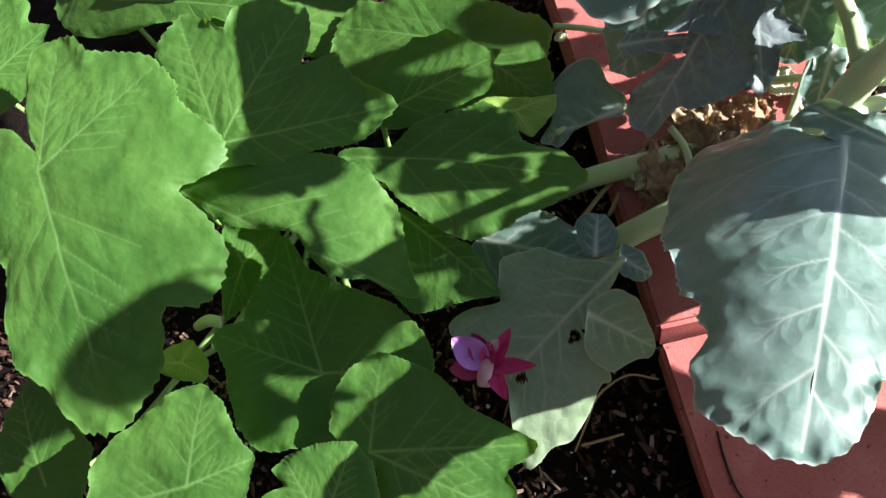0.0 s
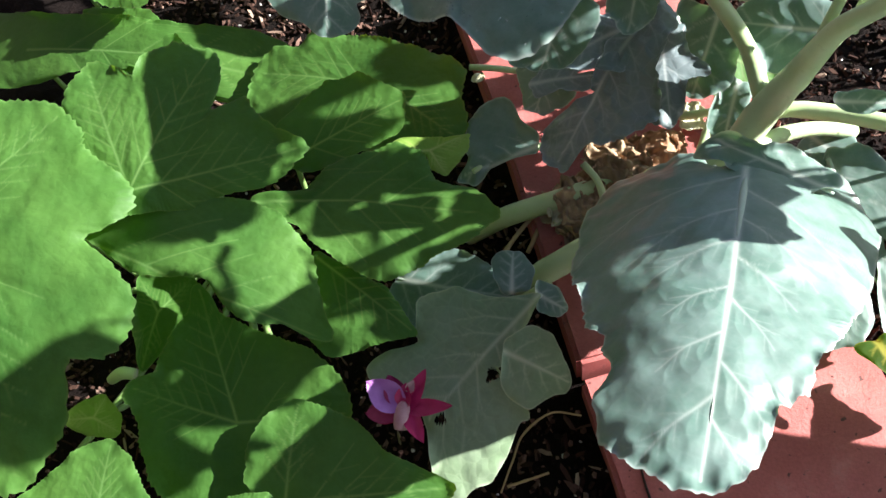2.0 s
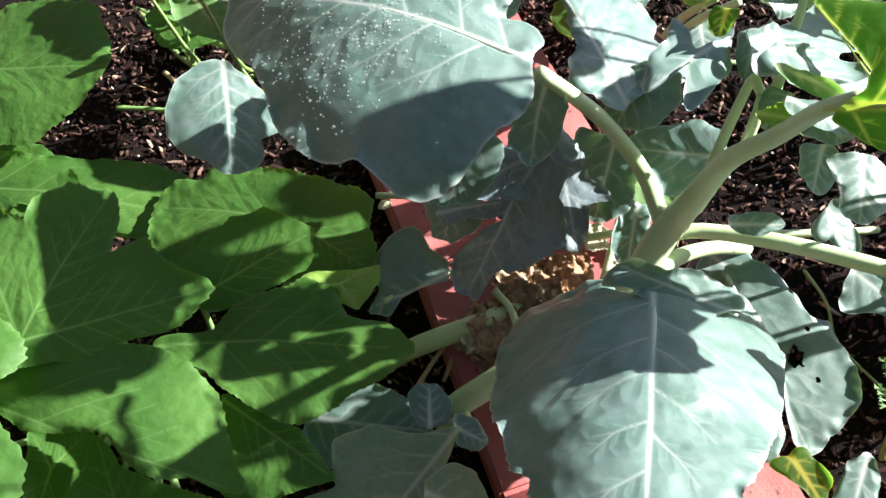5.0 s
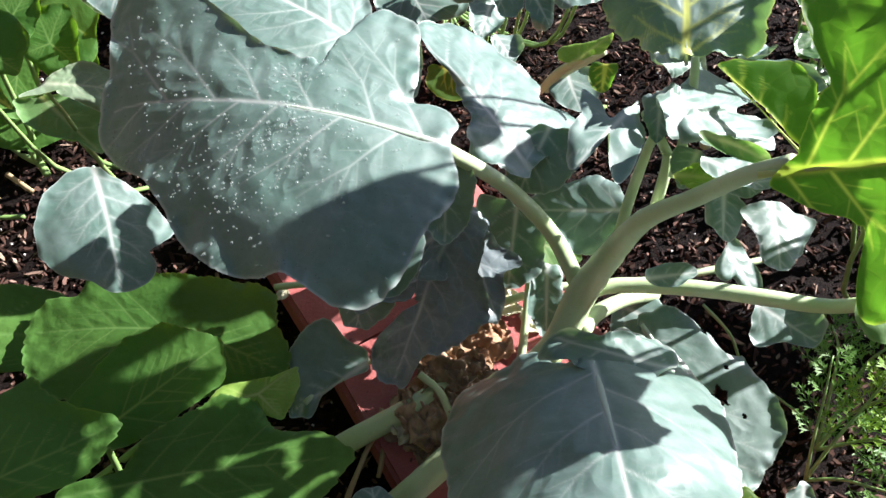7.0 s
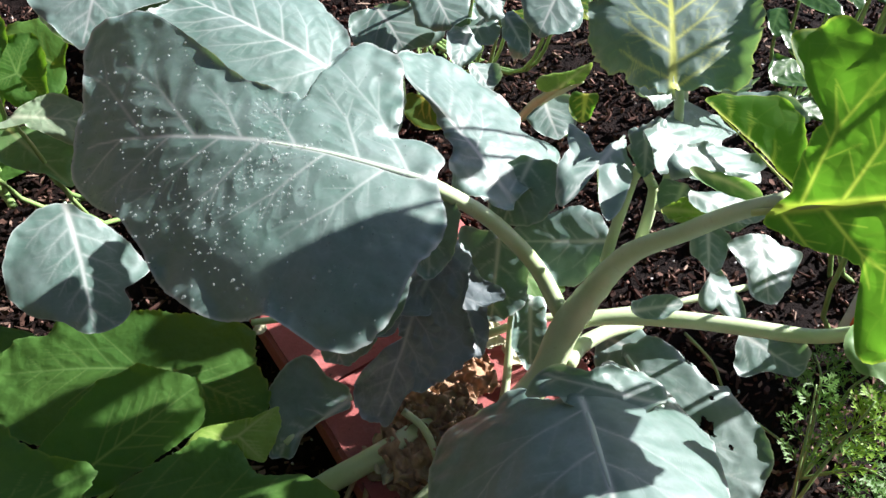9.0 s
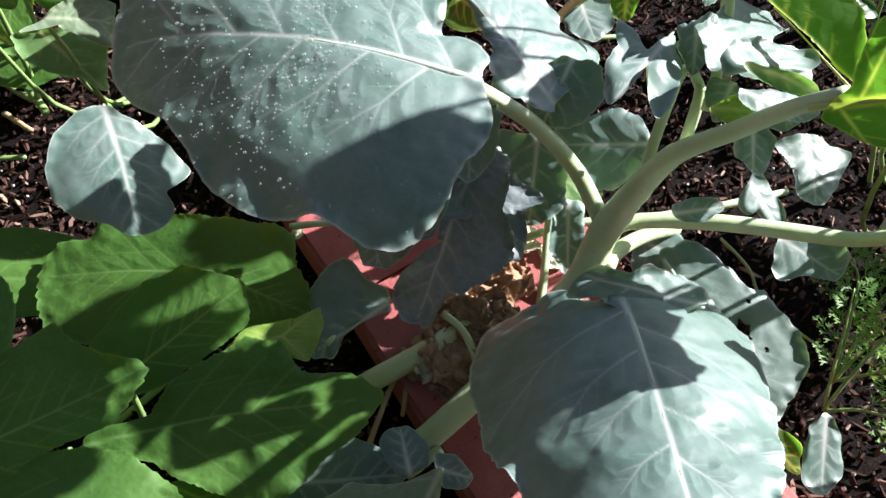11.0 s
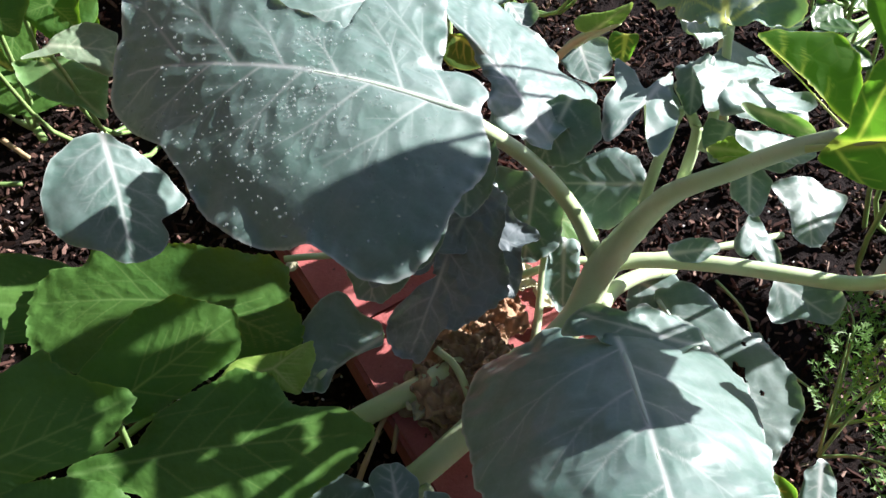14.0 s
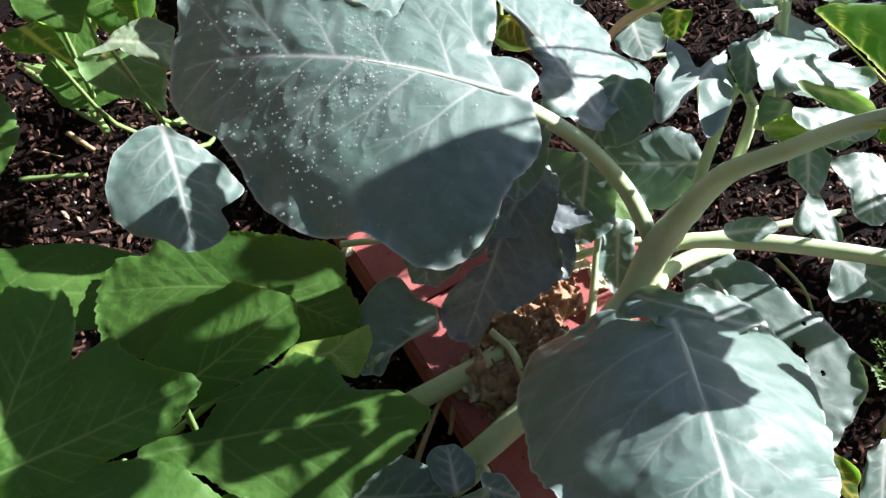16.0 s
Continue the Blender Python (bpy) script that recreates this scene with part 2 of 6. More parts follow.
def leaf(plant, centre, tip, normal, radii, style="broccoli", bend=(0, 0, 0), wave=0.006, tooth=0.02, teeth=40, seed=0, mat=None,
         detail=1.0, holes=(), quilt=1.0, label="", rib=True, foot=None, hub=None, sag=0.003, crinkle=1.0):
    """One leaf blade as a part of plant. Its outline is a set of radii round its centre, from the tip direction anticlockwise;
    bend: how much it curls along, across and in twist, and how its left half droops; sag: slow swells of the blade; hub: where its
    stalk joins, in the blade's own plane; style: pinnate (one midrib) or palmate (ribs to each lobe)."""
    ex = Vector(tip).normalized()
    ez = Vector(normal)
    ez = (ez - ex * ez.dot(ex)).normalized()
    ey = ez.cross(ex)
    size = sum(radii) / len(radii)
    nt = max(40, int((300 if size > 0.09 else 200 if size > 0.045 else 110) * detail))
    nr = max(8, int((64 if size > 0.09 else 40 if size > 0.045 else 18) * detail))
    palmate = style == "squash"
    segs = []
    back, front = radius_at(radii, math.pi), radius_at(radii, 0)
    hx, hy = hub or ((0.0, 0.0) if palmate else (-back, 0.0))
    length = front + math.hypot(hx, hy)
    if palmate:
        n = 72
        rim = [(radius_at(radii, 2 * math.pi * k / n) * math.cos(2 * math.pi * k / n), radius_at(radii, 2 * math.pi * k / n) * math.sin(2 * math.pi * k / n)) for k in range(n)]
        rr = [math.hypot(p[0] - hx, p[1] - hy) for p in rim]
        for k in range(n):
            if rr[k] > 0.5 * max(rr) and all(rr[k] >= rr[(k + j) % n] for j in range(-5, 6)):
                a = math.atan2(rim[k][1] - hy, rim[k][0] - hx)
                r = rr[k] * 0.94
                kink = 0.10 * noise.noise((seed * 1.9, k, 4.0))
                px, py = hx + r * math.cos(a), hy + r * math.sin(a)
                mx, my = hx + 0.5 * r * math.cos(a + kink), hy + 0.5 * r * math.sin(a + kink)
                segs.append((hx, hy, mx, my, 0.0016, 0.0012, 0.9))
                segs.append((mx, my, px, py, 0.0012, 0.0008, 0.6))
                for j in (0.18, 0.33, 0.48, 0.62, 0.76):
                    for sd in (-1, 1):
                        l = r * 0.46 * (1.08 - j)
                        b = a + sd * (0.72 + 0.25 * noise.noise((seed * 3.0, j * 8, k + sd)))
                        f = 2 * j
                        qx, qy = (hx + (mx - hx) * f, hy + (my - hy) * f) if j < 0.5 else (mx + (px - mx) * (f - 1), my + (py - my) * (f - 1))
                        ox, oy = qx + l * math.cos(b), qy + l * math.sin(b)
                        segs.append((qx, qy, ox, oy, 0.0010, 0.0007, 0.42))
                        segs.append((qx + (ox - qx) * 0.5, qy + (oy - qy) * 0.5, qx + (ox - qx) * 0.5 + l * 0.4 * math.cos(b - sd * 0.7), qy + (oy - qy) * 0.5 + l * 0.4 * math.sin(b - sd * 0.7), 0.0008, 0.0006, 0.25))
    else:
        ax, ay = front * 0.92 - hx, -hy
        al = math.hypot(ax, ay)
        a0 = math.atan2(ay, ax)
        bow = 0.05 * noise.noise((seed * 1.3, 2.0, 7.0))
        mx, my = hx + ax * 0.5 - ay * bow, hy + ay * 0.5 + ax * bow
        segs.append((hx, hy, mx, my, 0.0030, 0.0021, 0.95))
        segs.append((mx, my, hx + ax, hy + ay, 0.0021, 0.0008, 0.75))
        for j in np.linspace(0.10, 0.84, 6 if size > 0.05 else 4):
            for sd in (-1, 1):
                g = min(0.92, max(0.04, j + 0.05 * noise.noise((seed * 1.7, j * 9, sd * 3.0)) + 0.03 * sd))
                x0, y0 = (hx + (mx - hx) * 2 * g, hy + (my - hy) * 2 * g) if g < 0.5 else (mx + (hx + ax - mx) * (2 * g - 1), my + (hy + ay - my) * (2 * g - 1))
                a = a0 + sd * (1.10 - 0.40 * j + 0.25 * noise.noise((seed * 2.3, j * 7, sd * 5.0)))
                l = 0.82 * radius_at(radii, math.atan2(0.75 * sd * size, x0 + 0.4 * size)) * (1.0 - 0.35 * j)
                x1, y1 = x0 + l * 0.55 * math.cos(a), y0 + l * 0.55 * math.sin(a)
                a2 = a0 + (a - a0) * 0.75
                x2, y2 = x1 + l * 0.5 * math.cos(a2), y1 + l * 0.5 * math.sin(a2)
                segs.append((x0, y0, x1, y1, 0.0014, 0.0010, 0.46))
                segs.append((x1, y1, x2, y2, 0.0010, 0.0007, 0.30))
                if size > 0.05:
                    for f, sg in ((0.35, 1), (0.6, -1), (0.85, 1), (1.25, 1), (1.5, -1)):
                        px, py = (x0 + (x1 - x0) * f, y0 + (y1 - y0) * f) if f < 1 else (x1 + (x2 - x1) * (f - 1), y1 + (y2 - y1) * (f - 1))
                        b = a + sg * 0.75
                        segs.append((px, py, px + l * 0.26 * math.cos(b), py + l * 0.26 * math.sin(b), 0.0007, 0.0005, 0.17))
                segs.append((x1, y1, x1 + l * 0.3 * math.cos(a0 + (a - a0) * 1.4), y1 + l * 0.3 * math.sin(a0 + (a - a0) * 1.4), 0.0010, 0.0006, 0.24))

    def shape(x, y):
        """The blade's own curve, without its fine relief."""
        z = bend[0] * x * x + bend[1] * y * y + bend[2] * x * y
        if len(bend) > 3:
            z = z - bend[3] * np.maximum(0, y - bend[4]) ** 2
        return z
    th = np.linspace(0, 2 * math.pi, nt, endpoint=False)
    edge = np.empty(nt)
    turn = 0.0
    for k, a in enumerate(th):
        w = noise.noise((math.cos(a) * 5 + seed * 3.1, math.sin(a) * 5, seed)) + 0.6 * noise.noise((math.cos(a) * 13, math.sin(a) * 13, seed + 9.0))
        w += 0.45 * noise.noise((math.cos(a) * 34, math.sin(a) * 34, seed + 5.0))
        turn += teeth / nt * (1 + 0.5 * noise.noise((math.cos(a) * 9, math.sin(a) * 9, seed + 1.5)))
        saw = turn % 1
        edge[k] = radius_at(radii, a) * (1 + tooth * (0.6 * w + ((saw - 0.5) * (1.1 + 0.8 * noise.noise((a * 6, 0, seed))) if palmate else 0.0)))
    rho = np.linspace(0, 1, nr + 1)[1:] ** 0.85
    R = rho[:, None] * edge[None, :]
    x, y = R * np.cos(th), R * np.sin(th)
    x = np.concatenate([[0.0], x.ravel()])
    y = np.concatenate([[0.0], y.ravel()])
    v, near = vein_distance(x, y, segs)
    # veins drawn stronger for the light glowing through these two copies
    if mat in (BROC_BACK, BROC_SHADE):
        v = np.minimum(1.0, 2.2 * v)
    rel = np.concatenate([[0.0], np.repeat(rho, nt)])
    v = np.maximum(v, (0.30 if palmate else 0.45) * np.clip((rel - 0.978) / 0.02, 0, 1))
    relief = crinkle * (0.0005 if palmate else 0.0001)
    z = shape(x, y) + quilt * 0.0014 * (1 - np.exp(-(near / 0.009) ** 2)) - quilt * 0.0012
    rip = np.array([noise.noise((a * 9 / (size * 8) ** 0.5, b * 9 / (size * 8) ** 0.5, seed * 2.0 + 5)) + 0.7 * noise.noise((a * 30, b * 30, seed + 2.0))
                    + 0.3 * noise.noise((a * 75, b * 75, seed + 4.0)) for a, b in zip(x, y)])
    slow = np.array([noise.noise((a * 14, b * 14, seed * 3.0 + 1)) + 0.35 * noise.noise((a * 38, b * 38, seed + 8.0)) for a, b in zip(x, y)])
    fine = np.array([noise.noise((a * 95, b * 95, seed + 6.0)) + 0.5 * noise.noise((a * 210, b * 210, seed + 3.0)) for a, b in zip(x, y)])
    z = z + wave * rip * (0.03 + 1.5 * rel ** 9) + sag * (0.7 * slow) + relief * fine * (1 - np.exp(-(near / 0.004) ** 2))
    co = np.stack([x, y, z], 1)
    faces = [(0, 1 + k, 1 + (k + 1) % nt) for k in range(nt)]
    for i in range(nr - 1):
        a0, b0 = 1 + i * nt, 1 + (i + 1) * nt
        faces += [(a0 + k, b0 + k, b0 + (k + 1) % nt, a0 + (k + 1) % nt) for k in range(nt)]
    if holes:
        def eaten(f):
            cx, cy = x[list(f)].mean(), y[list(f)].mean()
            return any(math.hypot(cx - qx, (cy - qy) * 1.3) < hr * (1 + 0.5 * noise.noise((cx * 160, cy * 160, 1))) for qx, qy, hr in holes)
        faces = [f for f in faces if not eaten(f)]
    base = plant.location
    M = Matrix((ex, ey, ez)).transposed()
    wc = co @ np.array(M).T + np.array(Vector(centre) - base)
    me = bpy.data.meshes.new("leaf")
    me.from_pydata(wc.tolist(), [], faces)
    at = me.attributes.new("vein", "FLOAT", "POINT")
    at.data.foreach_set("value", v)
    me.materials.append(mat or (SQUASH if palmate else BROC))
    me.shade_smooth()
    ob = new("leaf", me)
    ob.parent = plant
    if label:
        ob["label"] = label
    if rib and not palmate and size > 0.03:
        pts = []
        for j in np.linspace(0, 0.90, 9):
            px, py = (hx + (mx - hx) * 2 * j, hy + (my - hy) * 2 * j) if j < 0.5 else (mx + (hx + ax - mx) * (2 * j - 1), my + (hy + ay - my) * (2 * j - 1))
            swell = noise.noise((px * 14, py * 14, seed * 3.0 + 1)) + 0.35 * noise.noise((px * 38, py * 38, seed + 8.0))
            pz = shape(px, py) + sag * 0.7 * swell - 0.0016 * quilt - 0.0015
            w = Vector(M @ Vector((px, py, pz))) + Vector(centre) - base
            pts.append((w.x, w.y, w.z, max(0.0006, 0.0125 * length * (1 - j * 1.02) ** 1.3)))
        link("midrib", tube_bm(pts, 22, 8), RIB_BACKLIT if mat is BROC_BACK else RIB, ob, "pale raised midrib")
    if foot is not None:
        top = Vector(centre) + M @ Vector((hx, hy, shape(hx, hy) - 0.004))
        f = Vector(foot)
        low = top.lerp(f, 0.22)
        low.z = f.z + min(0.03, 0.4 * (top.z - f.z))
        r0 = 0.0042 if palmate else 0.0034
        stalk("petiole", plant, [(*top, r0 * 0.7), (*low, r0), (*f, r0 * 1.2)], STEM_GREEN, 12, 7)
    return ob


# ---- ground ----
def ground_sheet():
    """Potting soil: fine near the camera, coarse towards the horizon."""
    xs = np.concatenate([[-60, -15, -4, -2], np.arange(-1.2, 1.4, 0.02), [2, 4, 15, 60]])
    ys = np.concatenate([[-60, -15, -4, -1], np.arange(-0.5, 2.0, 0.02), [3, 6, 15, 60]])
    v = []
    for y in ys:
        for x in xs:
            near = 1.0 if -1.3 < x < 1.5 and -0.6 < y < 2.1 else 0.0
            h = -0.045 + near * (0.012 * noise.noise((x * 5, y * 5, 0)) + 0.008 * noise.noise((x * 23, y * 23, 3)) + 0.005 * noise.noise((x * 60, y * 60, 7)))
            v.append((x, y, h))
    n = len(xs)
    f = [(j * n + i, j * n + i + 1, (j + 1) * n + i + 1, (j + 1) * n + i) for j in range(len(ys) - 1) for i in range(n - 1)]
    me = bpy.data.meshes.new("ground")
    me.from_pydata(v, [], f)
    me.materials.append(SOIL)
    me.shade_smooth()
    return tagged(new("ground", me), "dark brown potting soil of a garden bed", "soil", kind="structure")


ground = ground_sheet()

# added dark boards, never in view: they block sky light from behind and the left
SKY_BLOCK = plain("sky_block", (0.035, 0.026, 0.020), (0.06, 0.045, 0.034), 0.8, 12)


def block_board(fence, at, along):
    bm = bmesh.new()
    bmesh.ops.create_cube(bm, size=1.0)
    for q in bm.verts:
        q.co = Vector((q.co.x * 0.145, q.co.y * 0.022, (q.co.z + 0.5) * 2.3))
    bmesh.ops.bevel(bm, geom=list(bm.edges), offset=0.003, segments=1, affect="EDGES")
    ob = link("board", bm, SKY_BLOCK, fence, smooth=False)
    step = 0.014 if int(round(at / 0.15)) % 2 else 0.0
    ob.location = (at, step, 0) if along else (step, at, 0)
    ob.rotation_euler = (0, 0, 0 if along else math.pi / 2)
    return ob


sky_block_south = thing("unseen_wall_south", (0, -1.0, -0.06), "added unseen board fence that blocks sky light", "fence", kind="structure")
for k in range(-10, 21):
    block_board(sky_block_south, k * 0.15, True)
# second added run of boards, cuts sky light from the left
sky_block_west = thing("unseen_wall_west", (-1.6, 0, -0.06), "added unseen board fence that blocks sky light", "fence", kind="structure")
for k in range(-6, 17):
    block_board(sky_block_west, k * 0.15, False)


def paver_mesh(size=0.298, thick=0.06):
    bm = bmesh.new()
    bmesh.ops.create_cube(bm, size=1.0)
    for q in bm.verts:
        q.co = Vector((q.co.x * size, q.co.y * size, (q.co.z - 0.5) * thick))
    bmesh.ops.bevel(bm, geom=list(bm.edges), offset=0.005, segments=2, affect="EDGES")
    me = bpy.data.meshes.new("paver")
    bm.to_mesh(me)
    bm.free()
    me.materials.append(PAVER)
    return me


ALONG = Vector((-0.52, 0.854, 0)).normalized()
ACROSS = Vector((0.854, 0.52, 0)).normalized()
JOINT = Vector((0.020, 0.212, 0))
paver_data = paver_mesh()
for n, (lift, turn) in enumerate(((-0.004, 0.4), (0.028, -0.6), (0.018, 1.2), (0.008, -0.8), (0.0, 0.5))):
    c = JOINT + ALONG * (0.302 * (n - 0.5)) + ACROSS * 0.15
    ob = new("paver", paver_data)
    ob.matrix_world = Matrix.Translation((c.x, c.y, lift)) @ pose(0, 0, 0, 0.6 * turn, 0.4, 31.3 + turn)
    tagged(ob, "square terracotta-red concrete paver edging the soil bed", "paver", "row of red pavers")

# ---- plants ----
squash_plant = thing("squash_plant", (-0.45, 0.30, -0.045), "squash plant with broad lobed bright green leaves", "vegetable plant")
leaf(squash_plant, (-0.594, 0.127, 0.225), (0.618, -0.777, -0.119), (0.040, -0.120, 0.992), [0.267, 0.250, 0.229, 0.193, 0.219, 0.216, 0.201, 0.169, 0.136, 0.168, 0.181, 0.173, 0.160, 0.153, 0.162, 0.166, 0.168, 0.162, 0.158, 0.155, 0.176, 0.179, 0.171, 0.117, 0.045, 0.094, 0.119, 0.130, 0.132, 0.132, 0.127, 0.126, 0.115, 0.108, 0.103, 0.100, 0.097, 0.096, 0.097, 0.108, 0.152, 0.192, 0.211, 0.256], bend=(-0.5, -0.6, 0), hub=(-0.018, -0.013), seed=1, style="squash", tooth=0.02, teeth=120, wave=0.007, detail=1.3, foot=squash_plant.location, sag=0.006)
leaf(squash_plant, (-0.442, 0.266, 0.200), (0.943, 0.332, -0.022), (0.100, -0.220, 0.970), [0.164, 0.138, 0.123, 0.117, 0.115, 0.080, 0.102, 0.123, 0.139, 0.137, 0.139, 0.132, 0.127, 0.105, 0.130, 0.150, 0.146, 0.140, 0.127, 0.103, 0.089, 0.084, 0.081, 0.079, 0.079, 0.078, 0.079, 0.081, 0.083, 0.072, 0.065, 0.061, 0.058, 0.056, 0.056, 0.059, 0.062, 0.068, 0.073, 0.076, 0.084, 0.105, 0.135, 0.152], bend=(-0.5, -0.8, 0), hub=(-0.025, -0.032), seed=2, style="squash", tooth=0.02, teeth=84, wave=0.007, detail=1.3, foot=squash_plant.location, sag=0.007, crinkle=1.6)
leaf(squash_plant, (-0.343, 0.194, 0.175), (0.926, -0.362, -0.112), (0.100, -0.050, 0.994), [0.150, 0.129, 0.114, 0.104, 0.097, 0.092, 0.084, 0.078, 0.075, 0.073, 0.068, 0.064, 0.062, 0.060, 0.058, 0.058, 0.059, 0.061, 0.062, 0.064, 0.066, 0.071, 0.100, 0.128, 0.143, 0.166, 0.130, 0.107, 0.092, 0.070, 0.053, 0.043, 0.038, 0.035, 0.033, 0.032, 0.033, 0.037, 0.045, 0.057, 0.071, 0.084, 0.094, 0.106], bend=(-1.2, -2.0, 0), hub=(-0.143, -0.074), seed=3, style="squash", tooth=0.02, teeth=70, wave=0.007, detail=1.3, foot=squash_plant.location, sag=0.004)
leaf(squash_plant, (-0.194, 0.280, 0.160), (0.979, 0.206, 0.005), (0.020, -0.120, 0.993), [0.116, 0.107, 0.095, 0.079, 0.066, 0.062, 0.065, 0.071, 0.078, 0.080, 0.081, 0.084, 0.080, 0.078, 0.078, 0.080, 0.083, 0.089, 0.092, 0.096, 0.103, 0.152, 0.129, 0.096, 0.086, 0.080, 0.074, 0.070, 0.068, 0.066, 0.066, 0.067, 0.069, 0.071, 0.073, 0.072, 0.070, 0.069, 0.069, 0.070, 0.075, 0.085, 0.096, 0.104], bend=(-0.5, -1.2, 0), hub=(-0.166, 0.015), seed=5, style="squash", tooth=0.02, teeth=60, wave=0.007, detail=1.3, foot=squash_plant.location, sag=0.003)
leaf(squash_plant, (-0.276, 0.378, 0.160), (0.850, 0.495, 0.182), (-0.080, -0.220, 0.972), [0.073, 0.068, 0.062, 0.059, 0.056, 0.055, 0.055, 0.056, 0.054, 0.052, 0.052, 0.053, 0.055, 0.055, 0.056, 0.057, 0.061, 0.066, 0.072, 0.082, 0.091, 0.088, 0.088, 0.089, 0.082, 0.076, 0.073, 0.066, 0.059, 0.055, 0.051, 0.047, 0.045, 0.044, 0.044, 0.044, 0.046, 0.049, 0.053, 0.059, 0.067, 0.069, 0.069, 0.070], bend=(-0.6, -0.8, 0), hub=(-0.067, -0.017), seed=6, style="squash", tooth=0.02, teeth=50, wave=0.007, detail=1.3, foot=squash_plant.location, sag=0.004)
leaf(squash_plant, (-0.306, 0.449, 0.105), (0.954, 0.288, 0.083), (-0.050, -0.120, 0.991), [0.132, 0.136, 0.124, 0.110, 0.100, 0.092, 0.087, 0.084, 0.083, 0.083, 0.086, 0.089, 0.095, 0.103, 0.117, 0.121, 0.118, 0.143, 0.152, 0.152, 0.149, 0.144, 0.136, 0.122, 0.107, 0.097, 0.089, 0.082, 0.078, 0.076, 0.076, 0.075, 0.074, 0.074, 0.075, 0.079, 0.084, 0.092, 0.104, 0.121, 0.143, 0.147, 0.140, 0.131], bend=(-0.5, -0.5, 0), hub=(0.043, 0.003), seed=7, style="squash", tooth=0.02, teeth=70, wave=0.007, detail=1.3, foot=squash_plant.location, sag=0.005)
# lighter yellow-green material here stands for sun on and through the blade
leaf(squash_plant, (-0.181, 0.376, 0.135), (-0.868, -0.485, 0.108), (0.151, -0.050, 0.987), [0.019, 0.013, 0.011, 0.009, 0.008, 0.007, 0.007, 0.008, 0.010, 0.014, 0.021, 0.024, 0.029, 0.037, 0.036, 0.035, 0.035, 0.036, 0.036, 0.037, 0.039, 0.042, 0.044, 0.045, 0.047, 0.022, 0.019, 0.017, 0.016, 0.015, 0.015, 0.014, 0.015, 0.015, 0.016, 0.017, 0.019, 0.022, 0.026, 0.034, 0.040, 0.044, 0.050, 0.059], bend=(-0.5, -0.5, 0), seed=8, style="squash", tooth=0.02, teeth=40, wave=0.007, detail=1.3, mat=YOUNG)
leaf(squash_plant, (-0.307, 0.072, 0.085), (-0.621, 0.780, 0.078), (0.000, -0.100, 0.995), [0.140, 0.118, 0.108, 0.104, 0.102, 0.099, 0.092, 0.113, 0.117, 0.108, 0.104, 0.104, 0.105, 0.108, 0.113, 0.115, 0.117, 0.113, 0.106, 0.103, 0.104, 0.107, 0.107, 0.110, 0.112, 0.112, 0.114, 0.119, 0.125, 0.130, 0.127, 0.120, 0.111, 0.102, 0.096, 0.087, 0.081, 0.078, 0.076, 0.075, 0.077, 0.081, 0.087, 0.098], bend=(0.3, 0.3, 0), hub=(-0.025, 0.002), seed=9, style="squash", tooth=0.02, teeth=80, wave=0.007, detail=1.3, foot=squash_plant.location, sag=0.005)
leaf(squash_plant, (-0.164, 0.019, 0.110), (0.969, 0.245, 0.005), (0.020, -0.100, 0.995), [0.114, 0.089, 0.073, 0.062, 0.055, 0.054, 0.054, 0.055, 0.057, 0.060, 0.062, 0.065, 0.070, 0.077, 0.085, 0.096, 0.097, 0.099, 0.099, 0.099, 0.098, 0.093, 0.091, 0.078, 0.070, 0.061, 0.056, 0.052, 0.057, 0.066, 0.079, 0.094, 0.092, 0.092, 0.093, 0.097, 0.102, 0.104, 0.108, 0.116, 0.115, 0.107, 0.092, 0.105], bend=(-0.6, -0.6, 0), hub=(-0.046, -0.019), seed=10, style="squash", tooth=0.02, teeth=80, wave=0.007, detail=1.3, foot=squash_plant.location, sag=0.004)
leaf(squash_plant, (-0.225, -0.055, 0.130), (0.225, 0.971, 0.087), (0.050, -0.100, 0.994), [0.048, 0.044, 0.042, 0.041, 0.040, 0.040, 0.041, 0.041, 0.042, 0.044, 0.047, 0.051, 0.053, 0.056, 0.047, 0.042, 0.061, 0.061, 0.061, 0.057, 0.054, 0.053, 0.053, 0.049, 0.046, 0.045, 0.045, 0.045, 0.047, 0.049, 0.053, 0.056, 0.053, 0.052, 0.051, 0.052, 0.052, 0.049, 0.048, 0.048, 0.049, 0.047, 0.046, 0.047], bend=(-0.6, -0.6, 0), hub=(-0.030, -0.017), seed=11, style="squash", tooth=0.02, teeth=60, wave=0.007, detail=1.3, foot=squash_plant.location, sag=0.003)
leaf(squash_plant, (-0.377, -0.075, 0.140), (0.003, 0.995, 0.100), (0.020, -0.100, 0.995), [0.069, 0.066, 0.063, 0.061, 0.058, 0.055, 0.053, 0.052, 0.053, 0.055, 0.057, 0.062, 0.069, 0.076, 0.086, 0.090, 0.091, 0.102, 0.106, 0.100, 0.096, 0.095, 0.095, 0.093, 0.091, 0.090, 0.091, 0.094, 0.092, 0.092, 0.093, 0.096, 0.087, 0.082, 0.081, 0.079, 0.070, 0.064, 0.062, 0.061, 0.062, 0.065, 0.065, 0.066], bend=(-0.5, -0.5, 0), hub=(-0.025, -0.025), seed=12, style="squash", tooth=0.02, teeth=70, wave=0.007, detail=1.3, foot=squash_plant.location, sag=0.004)
